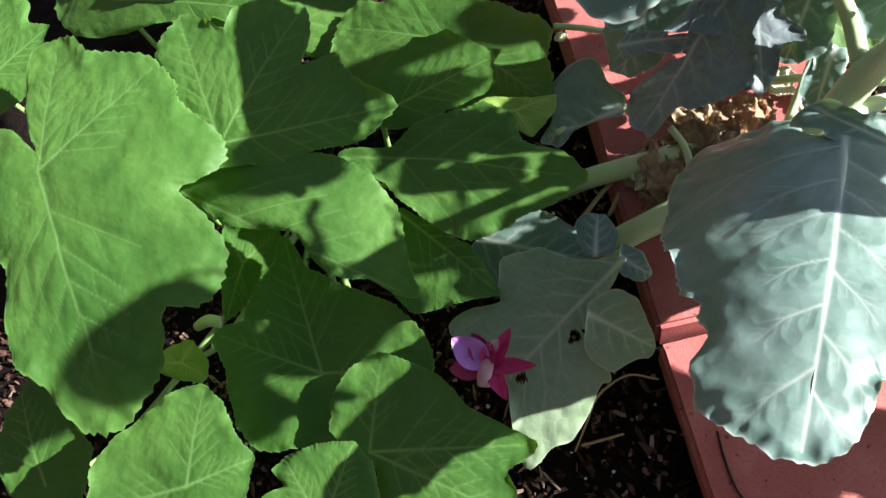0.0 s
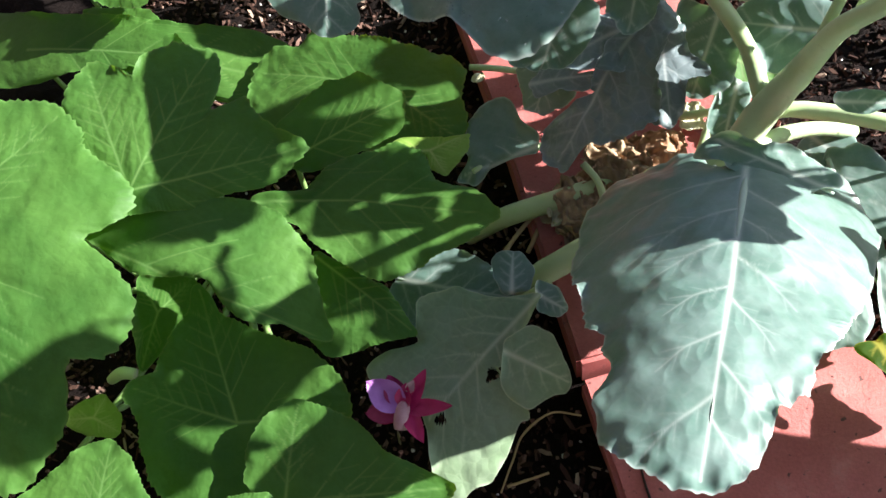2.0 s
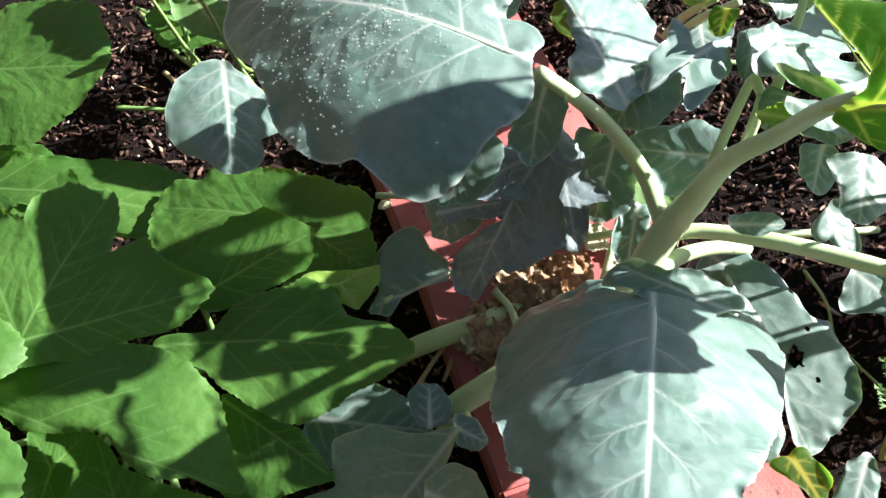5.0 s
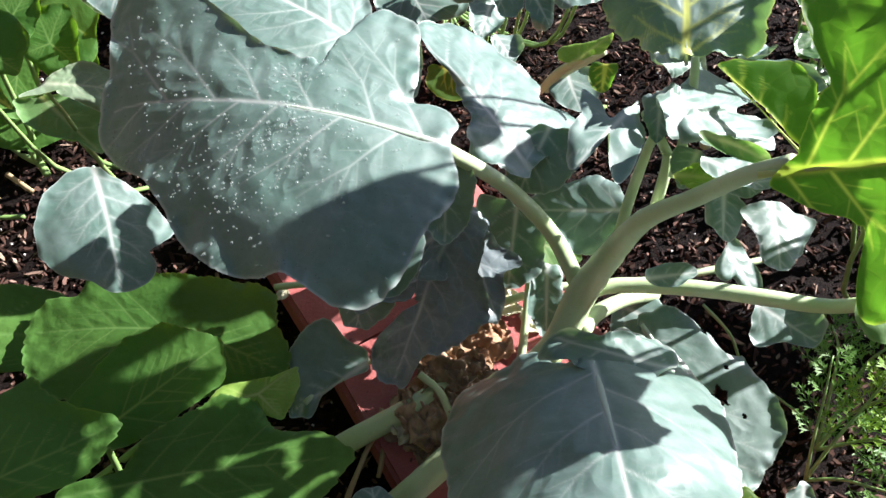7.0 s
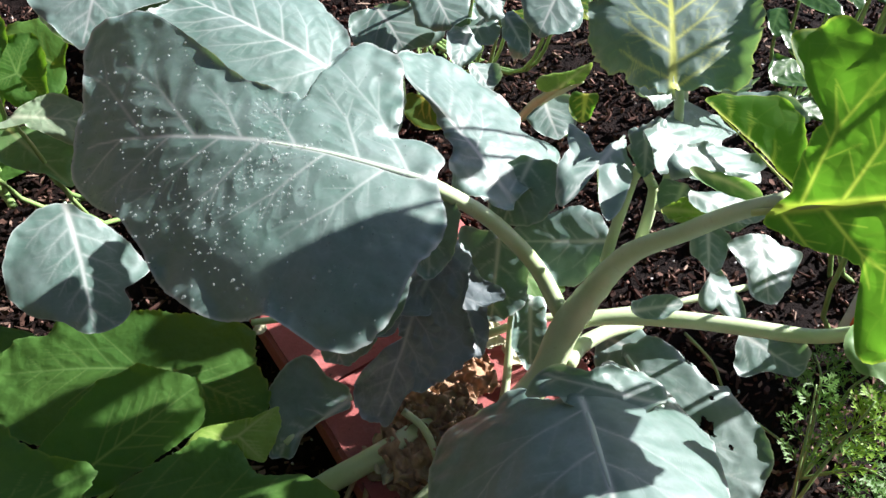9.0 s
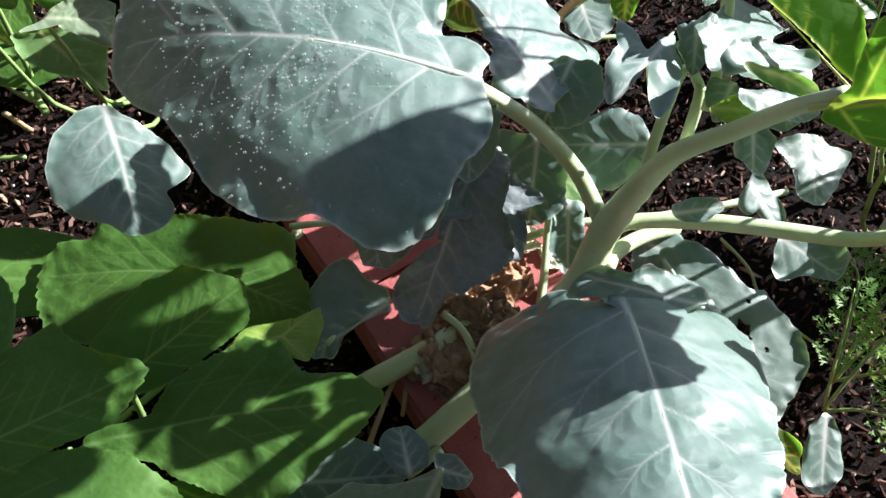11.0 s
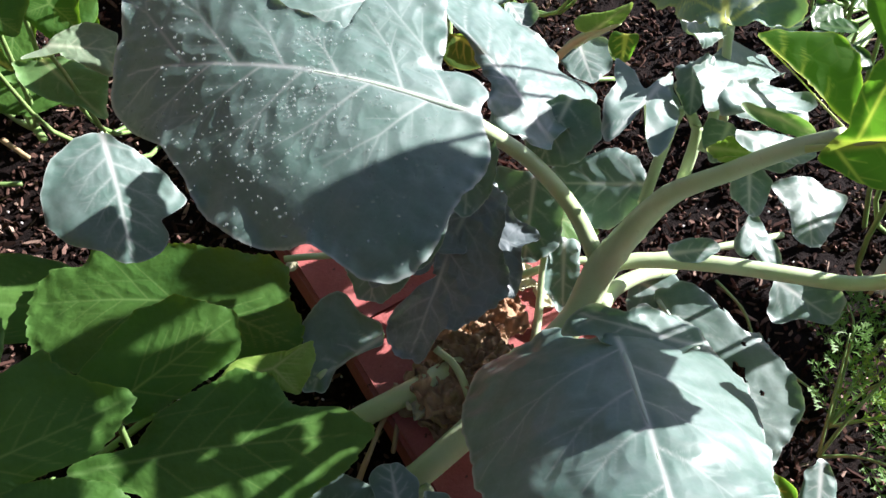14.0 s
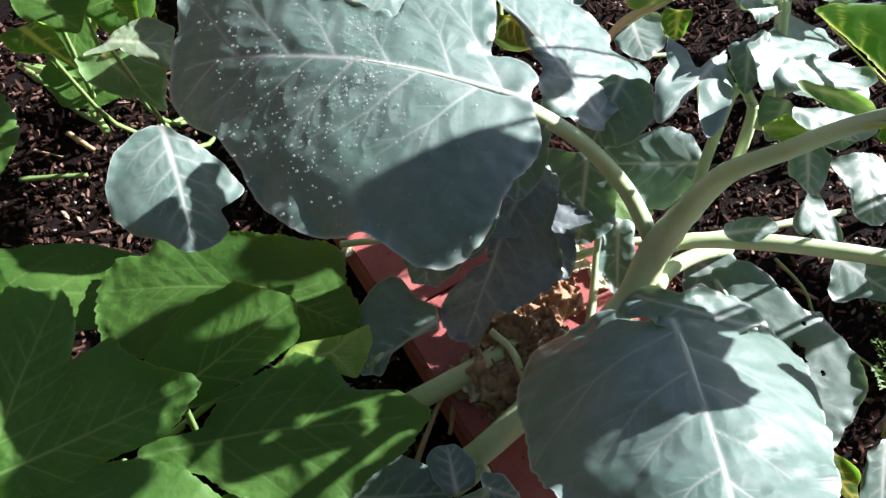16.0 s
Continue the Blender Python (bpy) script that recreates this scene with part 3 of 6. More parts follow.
leaf(squash_plant, (-0.561, -0.114, 0.070), (-0.662, 0.746, 0.075), (0.000, -0.100, 0.995), [0.082, 0.087, 0.089, 0.080, 0.075, 0.071, 0.069, 0.065, 0.061, 0.059, 0.058, 0.057, 0.059, 0.061, 0.065, 0.064, 0.065, 0.067, 0.071, 0.075, 0.074, 0.074, 0.075, 0.078, 0.083, 0.075, 0.069, 0.065, 0.061, 0.059, 0.057, 0.051, 0.046, 0.043, 0.040, 0.039, 0.039, 0.039, 0.041, 0.043, 0.047, 0.051, 0.057, 0.067], bend=(-0.5, -0.5, 0), hub=(-0.040, 0.013), seed=13, style="squash", tooth=0.02, teeth=60, wave=0.007, detail=1.3, foot=squash_plant.location)
leaf(squash_plant, (-0.470, 0.019, 0.050), (0.941, 0.338, -0.013), (0.050, -0.100, 0.994), [0.032, 0.028, 0.026, 0.025, 0.027, 0.026, 0.023, 0.022, 0.023, 0.024, 0.027, 0.033, 0.037, 0.030, 0.025, 0.021, 0.020, 0.020, 0.020, 0.022, 0.025, 0.034, 0.036, 0.033], bend=(-0.5, -0.5, 0), seed=14, style="squash", tooth=0.02, teeth=36, wave=0.007, detail=1.3, foot=squash_plant.location, mat=YOUNG)
leaf(squash_plant, (-0.204, 0.184, 0.115), (0.993, -0.111, 0.039), (-0.050, -0.100, 0.994), [0.072, 0.062, 0.054, 0.049, 0.046, 0.043, 0.042, 0.042, 0.041, 0.040, 0.039, 0.040, 0.041, 0.044, 0.048, 0.054, 0.062, 0.074, 0.092, 0.076, 0.065, 0.058, 0.053, 0.051, 0.050, 0.050, 0.051, 0.053, 0.054, 0.052, 0.051, 0.051, 0.052, 0.050, 0.046, 0.043, 0.042, 0.041, 0.042, 0.043, 0.046, 0.049, 0.054, 0.061], bend=(-0.6, -0.6, 0), hub=(-0.071, 0.044), seed=15, style="squash", tooth=0.02, teeth=50, wave=0.007, detail=1.3, foot=squash_plant.location, sag=0.003)
leaf(squash_plant, (-0.664, 0.588, 0.160), (0.962, 0.230, 0.147), (-0.100, -0.201, 0.974), [0.119, 0.121, 0.119, 0.119, 0.122, 0.128, 0.137, 0.138, 0.133, 0.131, 0.132, 0.136, 0.142, 0.153, 0.154, 0.154, 0.158, 0.165, 0.151, 0.140, 0.133, 0.129, 0.119, 0.109, 0.102, 0.095, 0.090, 0.087, 0.086, 0.087, 0.089, 0.091, 0.091, 0.093, 0.097, 0.099, 0.097, 0.096, 0.098, 0.100, 0.105, 0.109, 0.110, 0.113], bend=(-0.6, -0.6, 0), hub=(-0.103, 0.036), seed=16, style="squash", tooth=0.02, teeth=60, wave=0.007, detail=1.3, foot=squash_plant.location, sag=0.005)
leaf(squash_plant, (-0.649, 0.478, 0.090), (0.991, -0.112, 0.079), (-0.100, -0.201, 0.974), [0.100, 0.093, 0.085, 0.075, 0.067, 0.062, 0.058, 0.056, 0.056, 0.056, 0.058, 0.059, 0.058, 0.059, 0.061, 0.064, 0.069, 0.077, 0.089, 0.108, 0.113, 0.111, 0.112, 0.111, 0.098, 0.090, 0.084, 0.076, 0.066, 0.059, 0.054, 0.051, 0.050, 0.049, 0.050, 0.051, 0.054, 0.057, 0.059, 0.062, 0.067, 0.074, 0.079, 0.087], bend=(-0.6, -0.6, 0), hub=(-0.075, -0.017), seed=17, style="squash", tooth=0.02, teeth=56, wave=0.007, detail=1.3, foot=squash_plant.location, sag=0.004)
leaf(squash_plant, (-0.785, 0.581, 0.190), (0.792, 0.609, 0.053), (0.050, -0.151, 0.987), [0.048, 0.047, 0.044, 0.043, 0.043, 0.042, 0.042, 0.042, 0.043, 0.045, 0.049, 0.054, 0.060, 0.059, 0.060, 0.062, 0.066, 0.071, 0.068, 0.061, 0.056, 0.053, 0.051, 0.050, 0.051, 0.052, 0.055, 0.050, 0.046, 0.044, 0.042, 0.041, 0.042, 0.042, 0.042, 0.043, 0.044, 0.047, 0.051, 0.049, 0.047, 0.046, 0.046, 0.047], bend=(-0.6, -0.6, 0), seed=18, style="squash", tooth=0.02, teeth=56, wave=0.007, detail=1.3, foot=squash_plant.location)
leaf(squash_plant, (-0.796, 0.274, 0.185), (0.600, 0.797, 0.061), (0.100, -0.151, 0.983), [0.068, 0.065, 0.059, 0.055, 0.058, 0.079, 0.081, 0.084, 0.089, 0.084, 0.080, 0.075, 0.063, 0.055, 0.050, 0.047, 0.045, 0.044, 0.044, 0.044, 0.045, 0.046, 0.048, 0.051, 0.056, 0.064, 0.075, 0.074, 0.074, 0.075, 0.075, 0.072, 0.070, 0.067, 0.058, 0.053, 0.049, 0.047, 0.046, 0.046, 0.047, 0.050, 0.054, 0.059], bend=(-0.6, -0.6, 0), hub=(-0.034, -0.019), seed=112, style="squash", tooth=0.02, teeth=60, wave=0.007, detail=1.3, foot=squash_plant.location, crinkle=1.4)
leaf(squash_plant, (-0.448, 0.148, 0.060), (0.094, -0.989, -0.111), (0.101, -0.101, 0.990), [0.068, 0.056, 0.045, 0.037, 0.034, 0.033, 0.034, 0.037, 0.041, 0.050, 0.056, 0.052, 0.046, 0.044, 0.046, 0.051, 0.038, 0.031, 0.028, 0.027, 0.028, 0.030, 0.034, 0.044], bend=(-0.6, -0.6, 0), seed=113, style="squash", tooth=0.02, teeth=40, wave=0.007, detail=1.3, foot=squash_plant.location)
leaf(squash_plant, (-0.682, 0.467, 0.090), (0.988, -0.156, 0.019), (-0.050, -0.200, 0.979), [0.240, 0.288, 0.278, 0.229, 0.141, 0.102, 0.081, 0.069, 0.061, 0.056, 0.052, 0.050, 0.049, 0.049, 0.050, 0.053, 0.056, 0.062, 0.070, 0.083, 0.104, 0.143, 0.315, 0.279, 0.253, 0.219, 0.176, 0.109, 0.073, 0.056, 0.046, 0.040, 0.036, 0.034, 0.033, 0.032, 0.032, 0.033, 0.035, 0.038, 0.041, 0.047, 0.056, 0.072], bend=(-0.6, -0.6, 0), hub=(-0.126, -0.032), seed=116, style="squash", tooth=0.02, teeth=70, wave=0.007, detail=1.3, foot=squash_plant.location)
stalk("petiole", squash_plant, [(-0.483, 0.067, 0.030, 0.0060), (-0.462, 0.073, 0.050, 0.0072), (-0.445, 0.076, 0.050, 0.0065)])
broccoli_plant = thing("broccoli_plant", (-0.07, 0.30, -0.045), "broccoli plant with waxy blue-green leaves leaning over pavers", "vegetable plant")
leaf(broccoli_plant, (0.129, 0.195, 0.297), (0.046, -0.938, 0.344), (-0.112, 0.337, 0.935), [0.157, 0.147, 0.126, 0.108, 0.089, 0.088, 0.089, 0.083, 0.079, 0.077, 0.079, 0.082, 0.086, 0.092, 0.099, 0.109, 0.124, 0.145, 0.176, 0.217, 0.271, 0.288, 0.301, 0.250, 0.210, 0.244, 0.244, 0.264, 0.248, 0.218, 0.184, 0.162, 0.139, 0.123, 0.111, 0.103, 0.098, 0.095, 0.081, 0.086, 0.084, 0.087, 0.110, 0.122, 0.134, 0.140, 0.147, 0.154], bend=(-0.7, -4.0, 0), hub=(-0.200, 0.014), seed=19, wave=0.012, tooth=0.05, detail=2.1, sag=0.007)
big_leaf = leaf(broccoli_plant, (-0.122, 0.488, 0.399), (-0.959, 0.284, -0.002), (-0.040, -0.130, 0.991), [0.196, 0.191, 0.169, 0.148, 0.132, 0.126, 0.123, 0.124, 0.126, 0.127, 0.128, 0.128, 0.126, 0.125, 0.125, 0.136, 0.153, 0.163, 0.162, 0.157, 0.147, 0.143, 0.145, 0.145, 0.139, 0.131, 0.128, 0.135, 0.124, 0.104, 0.113, 0.125, 0.138, 0.157, 0.157, 0.151, 0.074, 0.072, 0.072, 0.075, 0.081, 0.091, 0.126, 0.219, 0.251, 0.248, 0.217, 0.203], bend=(-1.3, -0.7, -1.5, 1.6, 0), hub=(-0.123, -0.026), seed=20, wave=0.008, tooth=0.02, detail=2.1, sag=0.005)
leaf(broccoli_plant, (-0.335, 0.501, 0.235), (0.440, -0.851, -0.288), (0.160, -0.241, 0.957), [0.067, 0.071, 0.072, 0.070, 0.065, 0.052, 0.058, 0.065, 0.069, 0.064, 0.060, 0.058, 0.057, 0.056, 0.057, 0.058, 0.060, 0.062, 0.069, 0.072, 0.071, 0.070, 0.068, 0.067, 0.066, 0.064, 0.062, 0.063, 0.060, 0.060, 0.060, 0.057, 0.055, 0.054, 0.052, 0.050, 0.050, 0.051, 0.055, 0.063], bend=(-0.8, -4, 0), hub=(-0.072, 0.017), seed=21, wave=0.008, tooth=0.02, sag=0.003)
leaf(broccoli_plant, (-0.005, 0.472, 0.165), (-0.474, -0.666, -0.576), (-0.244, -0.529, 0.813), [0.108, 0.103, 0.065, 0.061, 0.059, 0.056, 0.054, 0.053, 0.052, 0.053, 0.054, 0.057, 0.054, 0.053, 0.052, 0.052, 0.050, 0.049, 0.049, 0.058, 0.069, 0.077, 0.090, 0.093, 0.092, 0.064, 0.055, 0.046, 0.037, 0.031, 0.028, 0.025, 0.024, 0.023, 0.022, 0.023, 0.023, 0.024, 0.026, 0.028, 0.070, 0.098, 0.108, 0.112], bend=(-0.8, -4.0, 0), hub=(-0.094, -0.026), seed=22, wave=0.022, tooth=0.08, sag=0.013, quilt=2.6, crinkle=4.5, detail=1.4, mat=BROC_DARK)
leaf(broccoli_plant, (-0.077, 0.180, 0.102), (-0.311, -0.946, -0.095), (0.000, -0.100, 0.995), [0.088, 0.102, 0.130, 0.156, 0.133, 0.127, 0.110, 0.095, 0.085, 0.084, 0.036, 0.034, 0.032, 0.032, 0.032, 0.033, 0.036, 0.044, 0.058, 0.070, 0.087, 0.075, 0.065, 0.060, 0.059, 0.059, 0.061, 0.064, 0.070, 0.070, 0.073, 0.077, 0.080, 0.072, 0.067, 0.063, 0.061, 0.093, 0.112, 0.108, 0.093, 0.083, 0.076, 0.080], bend=(-0.6, -0.6, 0), hub=(-0.085, 0.024), seed=23, wave=0.008, tooth=0.02, sag=0.004, mat=BROC_PALE, holes=((0.012, 0.030, 0.007), (0.075, 0.01, 0.006)))
leaf(broccoli_plant, (-0.062, 0.269, 0.105), (-0.222, 0.970, 0.098), (0.000, -0.100, 0.995), [0.024, 0.026, 0.027, 0.027, 0.026, 0.022, 0.020, 0.020, 0.019, 0.020, 0.023, 0.024, 0.022, 0.021, 0.022, 0.025, 0.023, 0.022, 0.023, 0.023, 0.021, 0.021, 0.023, 0.025], bend=(-2, -3, 0), seed=24, wave=0.004, tooth=0.02, rib=False)
leaf(broccoli_plant, (-0.018, 0.250, 0.100), (0.958, -0.259, -0.124), (0.101, -0.101, 0.990), [0.020, 0.019, 0.016, 0.015, 0.015, 0.016, 0.018, 0.018, 0.018, 0.020, 0.024, 0.021, 0.017, 0.015, 0.014, 0.015, 0.016, 0.017, 0.016, 0.015, 0.016, 0.017, 0.019, 0.019], bend=(-2, -3, 0), seed=25, wave=0.004, tooth=0.02, rib=False)
leaf(broccoli_plant, (-0.133, 0.432, 0.090), (-0.457, -0.861, -0.224), (0.100, -0.300, 0.949), [0.060, 0.057, 0.056, 0.035, 0.030, 0.028, 0.027, 0.029, 0.033, 0.040, 0.053, 0.053, 0.053, 0.045, 0.040, 0.040, 0.043, 0.048, 0.049, 0.046, 0.041, 0.037, 0.035, 0.034, 0.035, 0.033, 0.031, 0.030, 0.031, 0.031, 0.033, 0.035], bend=(-2, -2, 0), hub=(-0.027, 0.045), seed=26, wave=0.014, tooth=0.06, sag=0.006, quilt=1.5)
leaf(broccoli_plant, (0.158, 0.387, 0.200), (-0.966, 0.248, 0.072), (0.099, 0.099, 0.990), [0.058, 0.068, 0.047, 0.046, 0.038, 0.035, 0.033, 0.033, 0.035, 0.040, 0.042, 0.049, 0.059, 0.064, 0.049, 0.036, 0.029, 0.025, 0.021, 0.018, 0.017, 0.017, 0.020, 0.031], bend=(-0.5, -0.5, 0), seed=27, wave=0.014)
leaf(broccoli_plant, (0.227, 0.486, 0.180), (0.985, 0.163, -0.049), (0.095, -0.286, 0.953), [0.033, 0.025, 0.017, 0.015, 0.014, 0.014, 0.016, 0.022, 0.023, 0.018, 0.014, 0.012, 0.013, 0.015, 0.017, 0.021], bend=(-0.5, -0.3, 0), seed=28)
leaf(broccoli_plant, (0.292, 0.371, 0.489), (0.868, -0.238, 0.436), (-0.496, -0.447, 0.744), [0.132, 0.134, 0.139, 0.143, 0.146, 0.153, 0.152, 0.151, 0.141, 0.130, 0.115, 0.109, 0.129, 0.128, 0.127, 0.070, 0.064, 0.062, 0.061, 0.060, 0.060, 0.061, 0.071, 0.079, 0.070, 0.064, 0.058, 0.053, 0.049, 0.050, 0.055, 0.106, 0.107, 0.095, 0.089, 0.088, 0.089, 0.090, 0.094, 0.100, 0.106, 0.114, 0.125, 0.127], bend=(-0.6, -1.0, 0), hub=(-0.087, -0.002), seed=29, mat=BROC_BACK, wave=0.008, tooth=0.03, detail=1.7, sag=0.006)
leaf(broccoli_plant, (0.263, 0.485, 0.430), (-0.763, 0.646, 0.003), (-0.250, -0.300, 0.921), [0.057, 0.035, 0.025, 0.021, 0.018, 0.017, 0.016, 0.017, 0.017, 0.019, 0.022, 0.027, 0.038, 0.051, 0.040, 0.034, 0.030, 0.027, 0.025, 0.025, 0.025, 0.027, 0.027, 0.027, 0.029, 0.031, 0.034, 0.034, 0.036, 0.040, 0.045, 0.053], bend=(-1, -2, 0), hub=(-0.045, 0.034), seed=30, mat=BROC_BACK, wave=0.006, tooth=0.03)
leaf(broccoli_plant, (0.229, 0.486, 0.330), (-0.981, -0.189, -0.038), (0.000, -0.196, 0.981), [0.018, 0.013, 0.007, 0.005, 0.005, 0.005, 0.006, 0.009, 0.018, 0.014, 0.009, 0.008, 0.008, 0.009, 0.010, 0.014], bend=(-3, -3, 0), seed=31, mat=YOUNG, rib=False)
# leaf at the branch end; its unseen outer part is added to shade the paver
leaf(broccoli_plant, (0.490, 0.341, 0.270), (0.995, -0.008, -0.100), (0.099, -0.099, 0.990), [0.339, 0.236, 0.141, 0.106, 0.089, 0.081, 0.078, 0.080, 0.089, 0.106, 0.132, 0.148, 0.107, 0.084, 0.069, 0.061, 0.059, 0.060, 0.063, 0.068, 0.080, 0.103, 0.145, 0.215], bend=(-0.4, -0.8, 0), seed=32, wave=0.014, mat=BROC_GREEN, holes=((0.10, 0.01, 0.008), (0.16, -0.03, 0.007)))
leaf(broccoli_plant, (0.244, 0.469, 0.360), (0.886, -0.445, -0.133), (0.099, -0.099, 0.990), [0.026, 0.039, 0.036, 0.027, 0.022, 0.021, 0.020, 0.022, 0.031, 0.029, 0.024, 0.020, 0.016, 0.014, 0.015, 0.019], bend=(-1, -1, 0), seed=33, wave=0.010, tooth=0.06)
leaf(broccoli_plant, (0.136, 0.489, 0.392), (-0.584, -0.803, 0.120), (0.202, 0.000, 0.979), [0.053, 0.018, 0.013, 0.054, 0.053, 0.043, 0.036, 0.033, 0.031, 0.030, 0.031, 0.033, 0.036, 0.039, 0.042, 0.048, 0.057, 0.027, 0.018, 0.020, 0.036, 0.048, 0.040, 0.032, 0.027, 0.026, 0.028, 0.030, 0.035, 0.037, 0.041, 0.047], bend=(-2, -2, 0), seed=34, wave=0.008, tooth=0.05, sag=0.003)
leaf(broccoli_plant, (0.058, 0.664, 0.240), (-0.650, 0.715, 0.257), (0.410, 0.046, 0.911), [0.117, 0.058, 0.048, 0.042, 0.038, 0.036, 0.035, 0.034, 0.035, 0.036, 0.042, 0.062, 0.068, 0.078, 0.084, 0.085, 0.089, 0.099, 0.085, 0.080, 0.079, 0.079, 0.080, 0.084, 0.090, 0.099, 0.114, 0.126, 0.146, 0.083, 0.093, 0.109, 0.111, 0.110, 0.118, 0.144, 0.151, 0.153, 0.152, 0.147], bend=(-0.8, -1.6, 0), hub=(-0.079, 0.027), seed=35, wave=0.012, tooth=0.05, sag=0.006)
leaf(broccoli_plant, (0.154, 0.594, 0.151), (-0.964, 0.165, -0.207), (-0.259, -0.432, 0.864), [0.061, 0.053, 0.045, 0.039, 0.039, 0.041, 0.046, 0.051, 0.050, 0.051, 0.049, 0.047, 0.047, 0.049, 0.048, 0.048, 0.049, 0.050, 0.049, 0.050, 0.048, 0.045, 0.044, 0.042, 0.039, 0.038, 0.038, 0.039, 0.043, 0.050, 0.054, 0.059], bend=(-1, -1.5, 0), seed=36, wave=0.010, tooth=0.05, sag=0.004)
leaf(broccoli_plant, (0.293, 0.451, 0.299), (-0.029, -0.963, -0.266), (0.115, -0.268, 0.957), [0.035, 0.034, 0.031, 0.029, 0.028, 0.029, 0.030, 0.031, 0.034, 0.039, 0.044, 0.038, 0.034, 0.033, 0.032, 0.033, 0.033, 0.032, 0.032, 0.033, 0.036, 0.037, 0.030, 0.026, 0.024, 0.022, 0.023, 0.024, 0.027, 0.032, 0.035, 0.034], bend=(-1, -4, 0), seed=37, wave=0.008, tooth=0.04, sag=0.004)
leaf(broccoli_plant, (0.276, 0.523, 0.240), (-0.152, -0.962, -0.225), (0.097, -0.241, 0.966), [0.032, 0.030, 0.024, 0.020, 0.020, 0.023, 0.020, 0.020, 0.021, 0.022, 0.026, 0.018, 0.016, 0.016, 0.020, 0.024], bend=(-1.5, -1, 0), seed=38, wave=0.012)
leaf(broccoli_plant, (0.326, 0.542, 0.120), (0.514, -0.732, -0.447), (0.268, -0.358, 0.894), [0.044, 0.035, 0.027, 0.022, 0.021, 0.022, 0.024, 0.030, 0.022, 0.020, 0.021, 0.024, 0.027, 0.024, 0.016, 0.023], bend=(-1, -1, 0), seed=39)
leaf(broccoli_plant, (0.381, 0.492, 0.080), (0.836, -0.476, -0.274), (0.092, -0.370, 0.925), [0.044, 0.042, 0.038, 0.030, 0.027, 0.029, 0.034, 0.043, 0.038, 0.038, 0.040, 0.049, 0.030, 0.023, 0.025, 0.037], bend=(-1, -1, 0), seed=40, wave=0.012)
leaf(broccoli_plant, (0.240, 0.502, 0.060), (0.838, -0.536, -0.107), (0.000, -0.196, 0.981), [0.049, 0.026, 0.017, 0.017, 0.023, 0.034, 0.033, 0.037, 0.045, 0.048, 0.050, 0.047, 0.038, 0.033, 0.033, 0.037], bend=(-0.5, -0.5, 0), seed=41)
leaf(broccoli_plant, (0.297, 0.405, 0.059), (0.190, -0.965, -0.184), (-0.049, -0.196, 0.979), [0.096, 0.092, 0.085, 0.080, 0.076, 0.074, 0.074, 0.069, 0.065, 0.062, 0.057, 0.055, 0.054, 0.055, 0.059, 0.064, 0.059, 0.056, 0.066, 0.084, 0.102, 0.119, 0.123, 0.125, 0.088, 0.062, 0.022, 0.020, 0.018, 0.018, 0.017, 0.017, 0.018, 0.019, 0.020, 0.023, 0.028, 0.036, 0.053, 0.081], bend=(-0.6, -1.5, 0), hub=(-0.104, -0.053), seed=42, wave=0.012, tooth=0.05, sag=0.005, holes=((-0.004, 0.002, 0.011), (-0.035, 0.02, 0.003), (0.02, 0.022, 0.003), (-0.08, 0.01, 0.003)))
leaf(broccoli_plant, (0.268, 0.326, 0.050), (-0.377, -0.908, -0.182), (0.000, -0.196, 0.981), [0.042, 0.033, 0.032, 0.026, 0.024, 0.024, 0.023, 0.026, 0.032, 0.027, 0.027, 0.022, 0.019, 0.020, 0.025, 0.034], bend=(-0.5, -0.5, 0), seed=43)
leaf(broccoli_plant, (0.304, 0.284, 0.060), (0.609, -0.777, -0.155), (0.000, -0.196, 0.981), [0.036, 0.029, 0.028, 0.023, 0.020, 0.020, 0.026, 0.025, 0.020, 0.025, 0.031, 0.018, 0.014, 0.013, 0.014, 0.019], bend=(-0.5, -0.5, 0), seed=44, mat=BROC_BACK)
leaf(broccoli_plant, (0.361, 0.287, 0.050), (-0.217, -0.957, -0.191), (0.000, -0.196, 0.981), [0.051, 0.038, 0.034, 0.023, 0.019, 0.019, 0.021, 0.024, 0.033, 0.025, 0.024, 0.019, 0.018, 0.021, 0.029, 0.048], bend=(-0.5, -0.5, 0), seed=45, wave=0.012)
leaf(broccoli_plant, (0.202, 0.618, 0.360), (-0.505, -0.852, 0.142), (0.409, -0.091, 0.908), [0.026, 0.022, 0.021, 0.025, 0.030, 0.035, 0.050, 0.045, 0.054, 0.020, 0.019, 0.023, 0.020, 0.016, 0.016, 0.019], bend=(-1.5, -1.5, 0), seed=77, wave=0.014, tooth=0.12)
leaf(broccoli_plant, (0.269, 0.601, 0.380), (0.684, 0.628, -0.371), (0.409, 0.091, 0.908), [0.079, 0.029, 0.019, 0.016, 0.015, 0.018, 0.025, 0.037, 0.035, 0.026, 0.021, 0.020, 0.023, 0.022, 0.024, 0.032], bend=(-1.5, -1.5, 0), seed=78, wave=0.014, tooth=0.12)
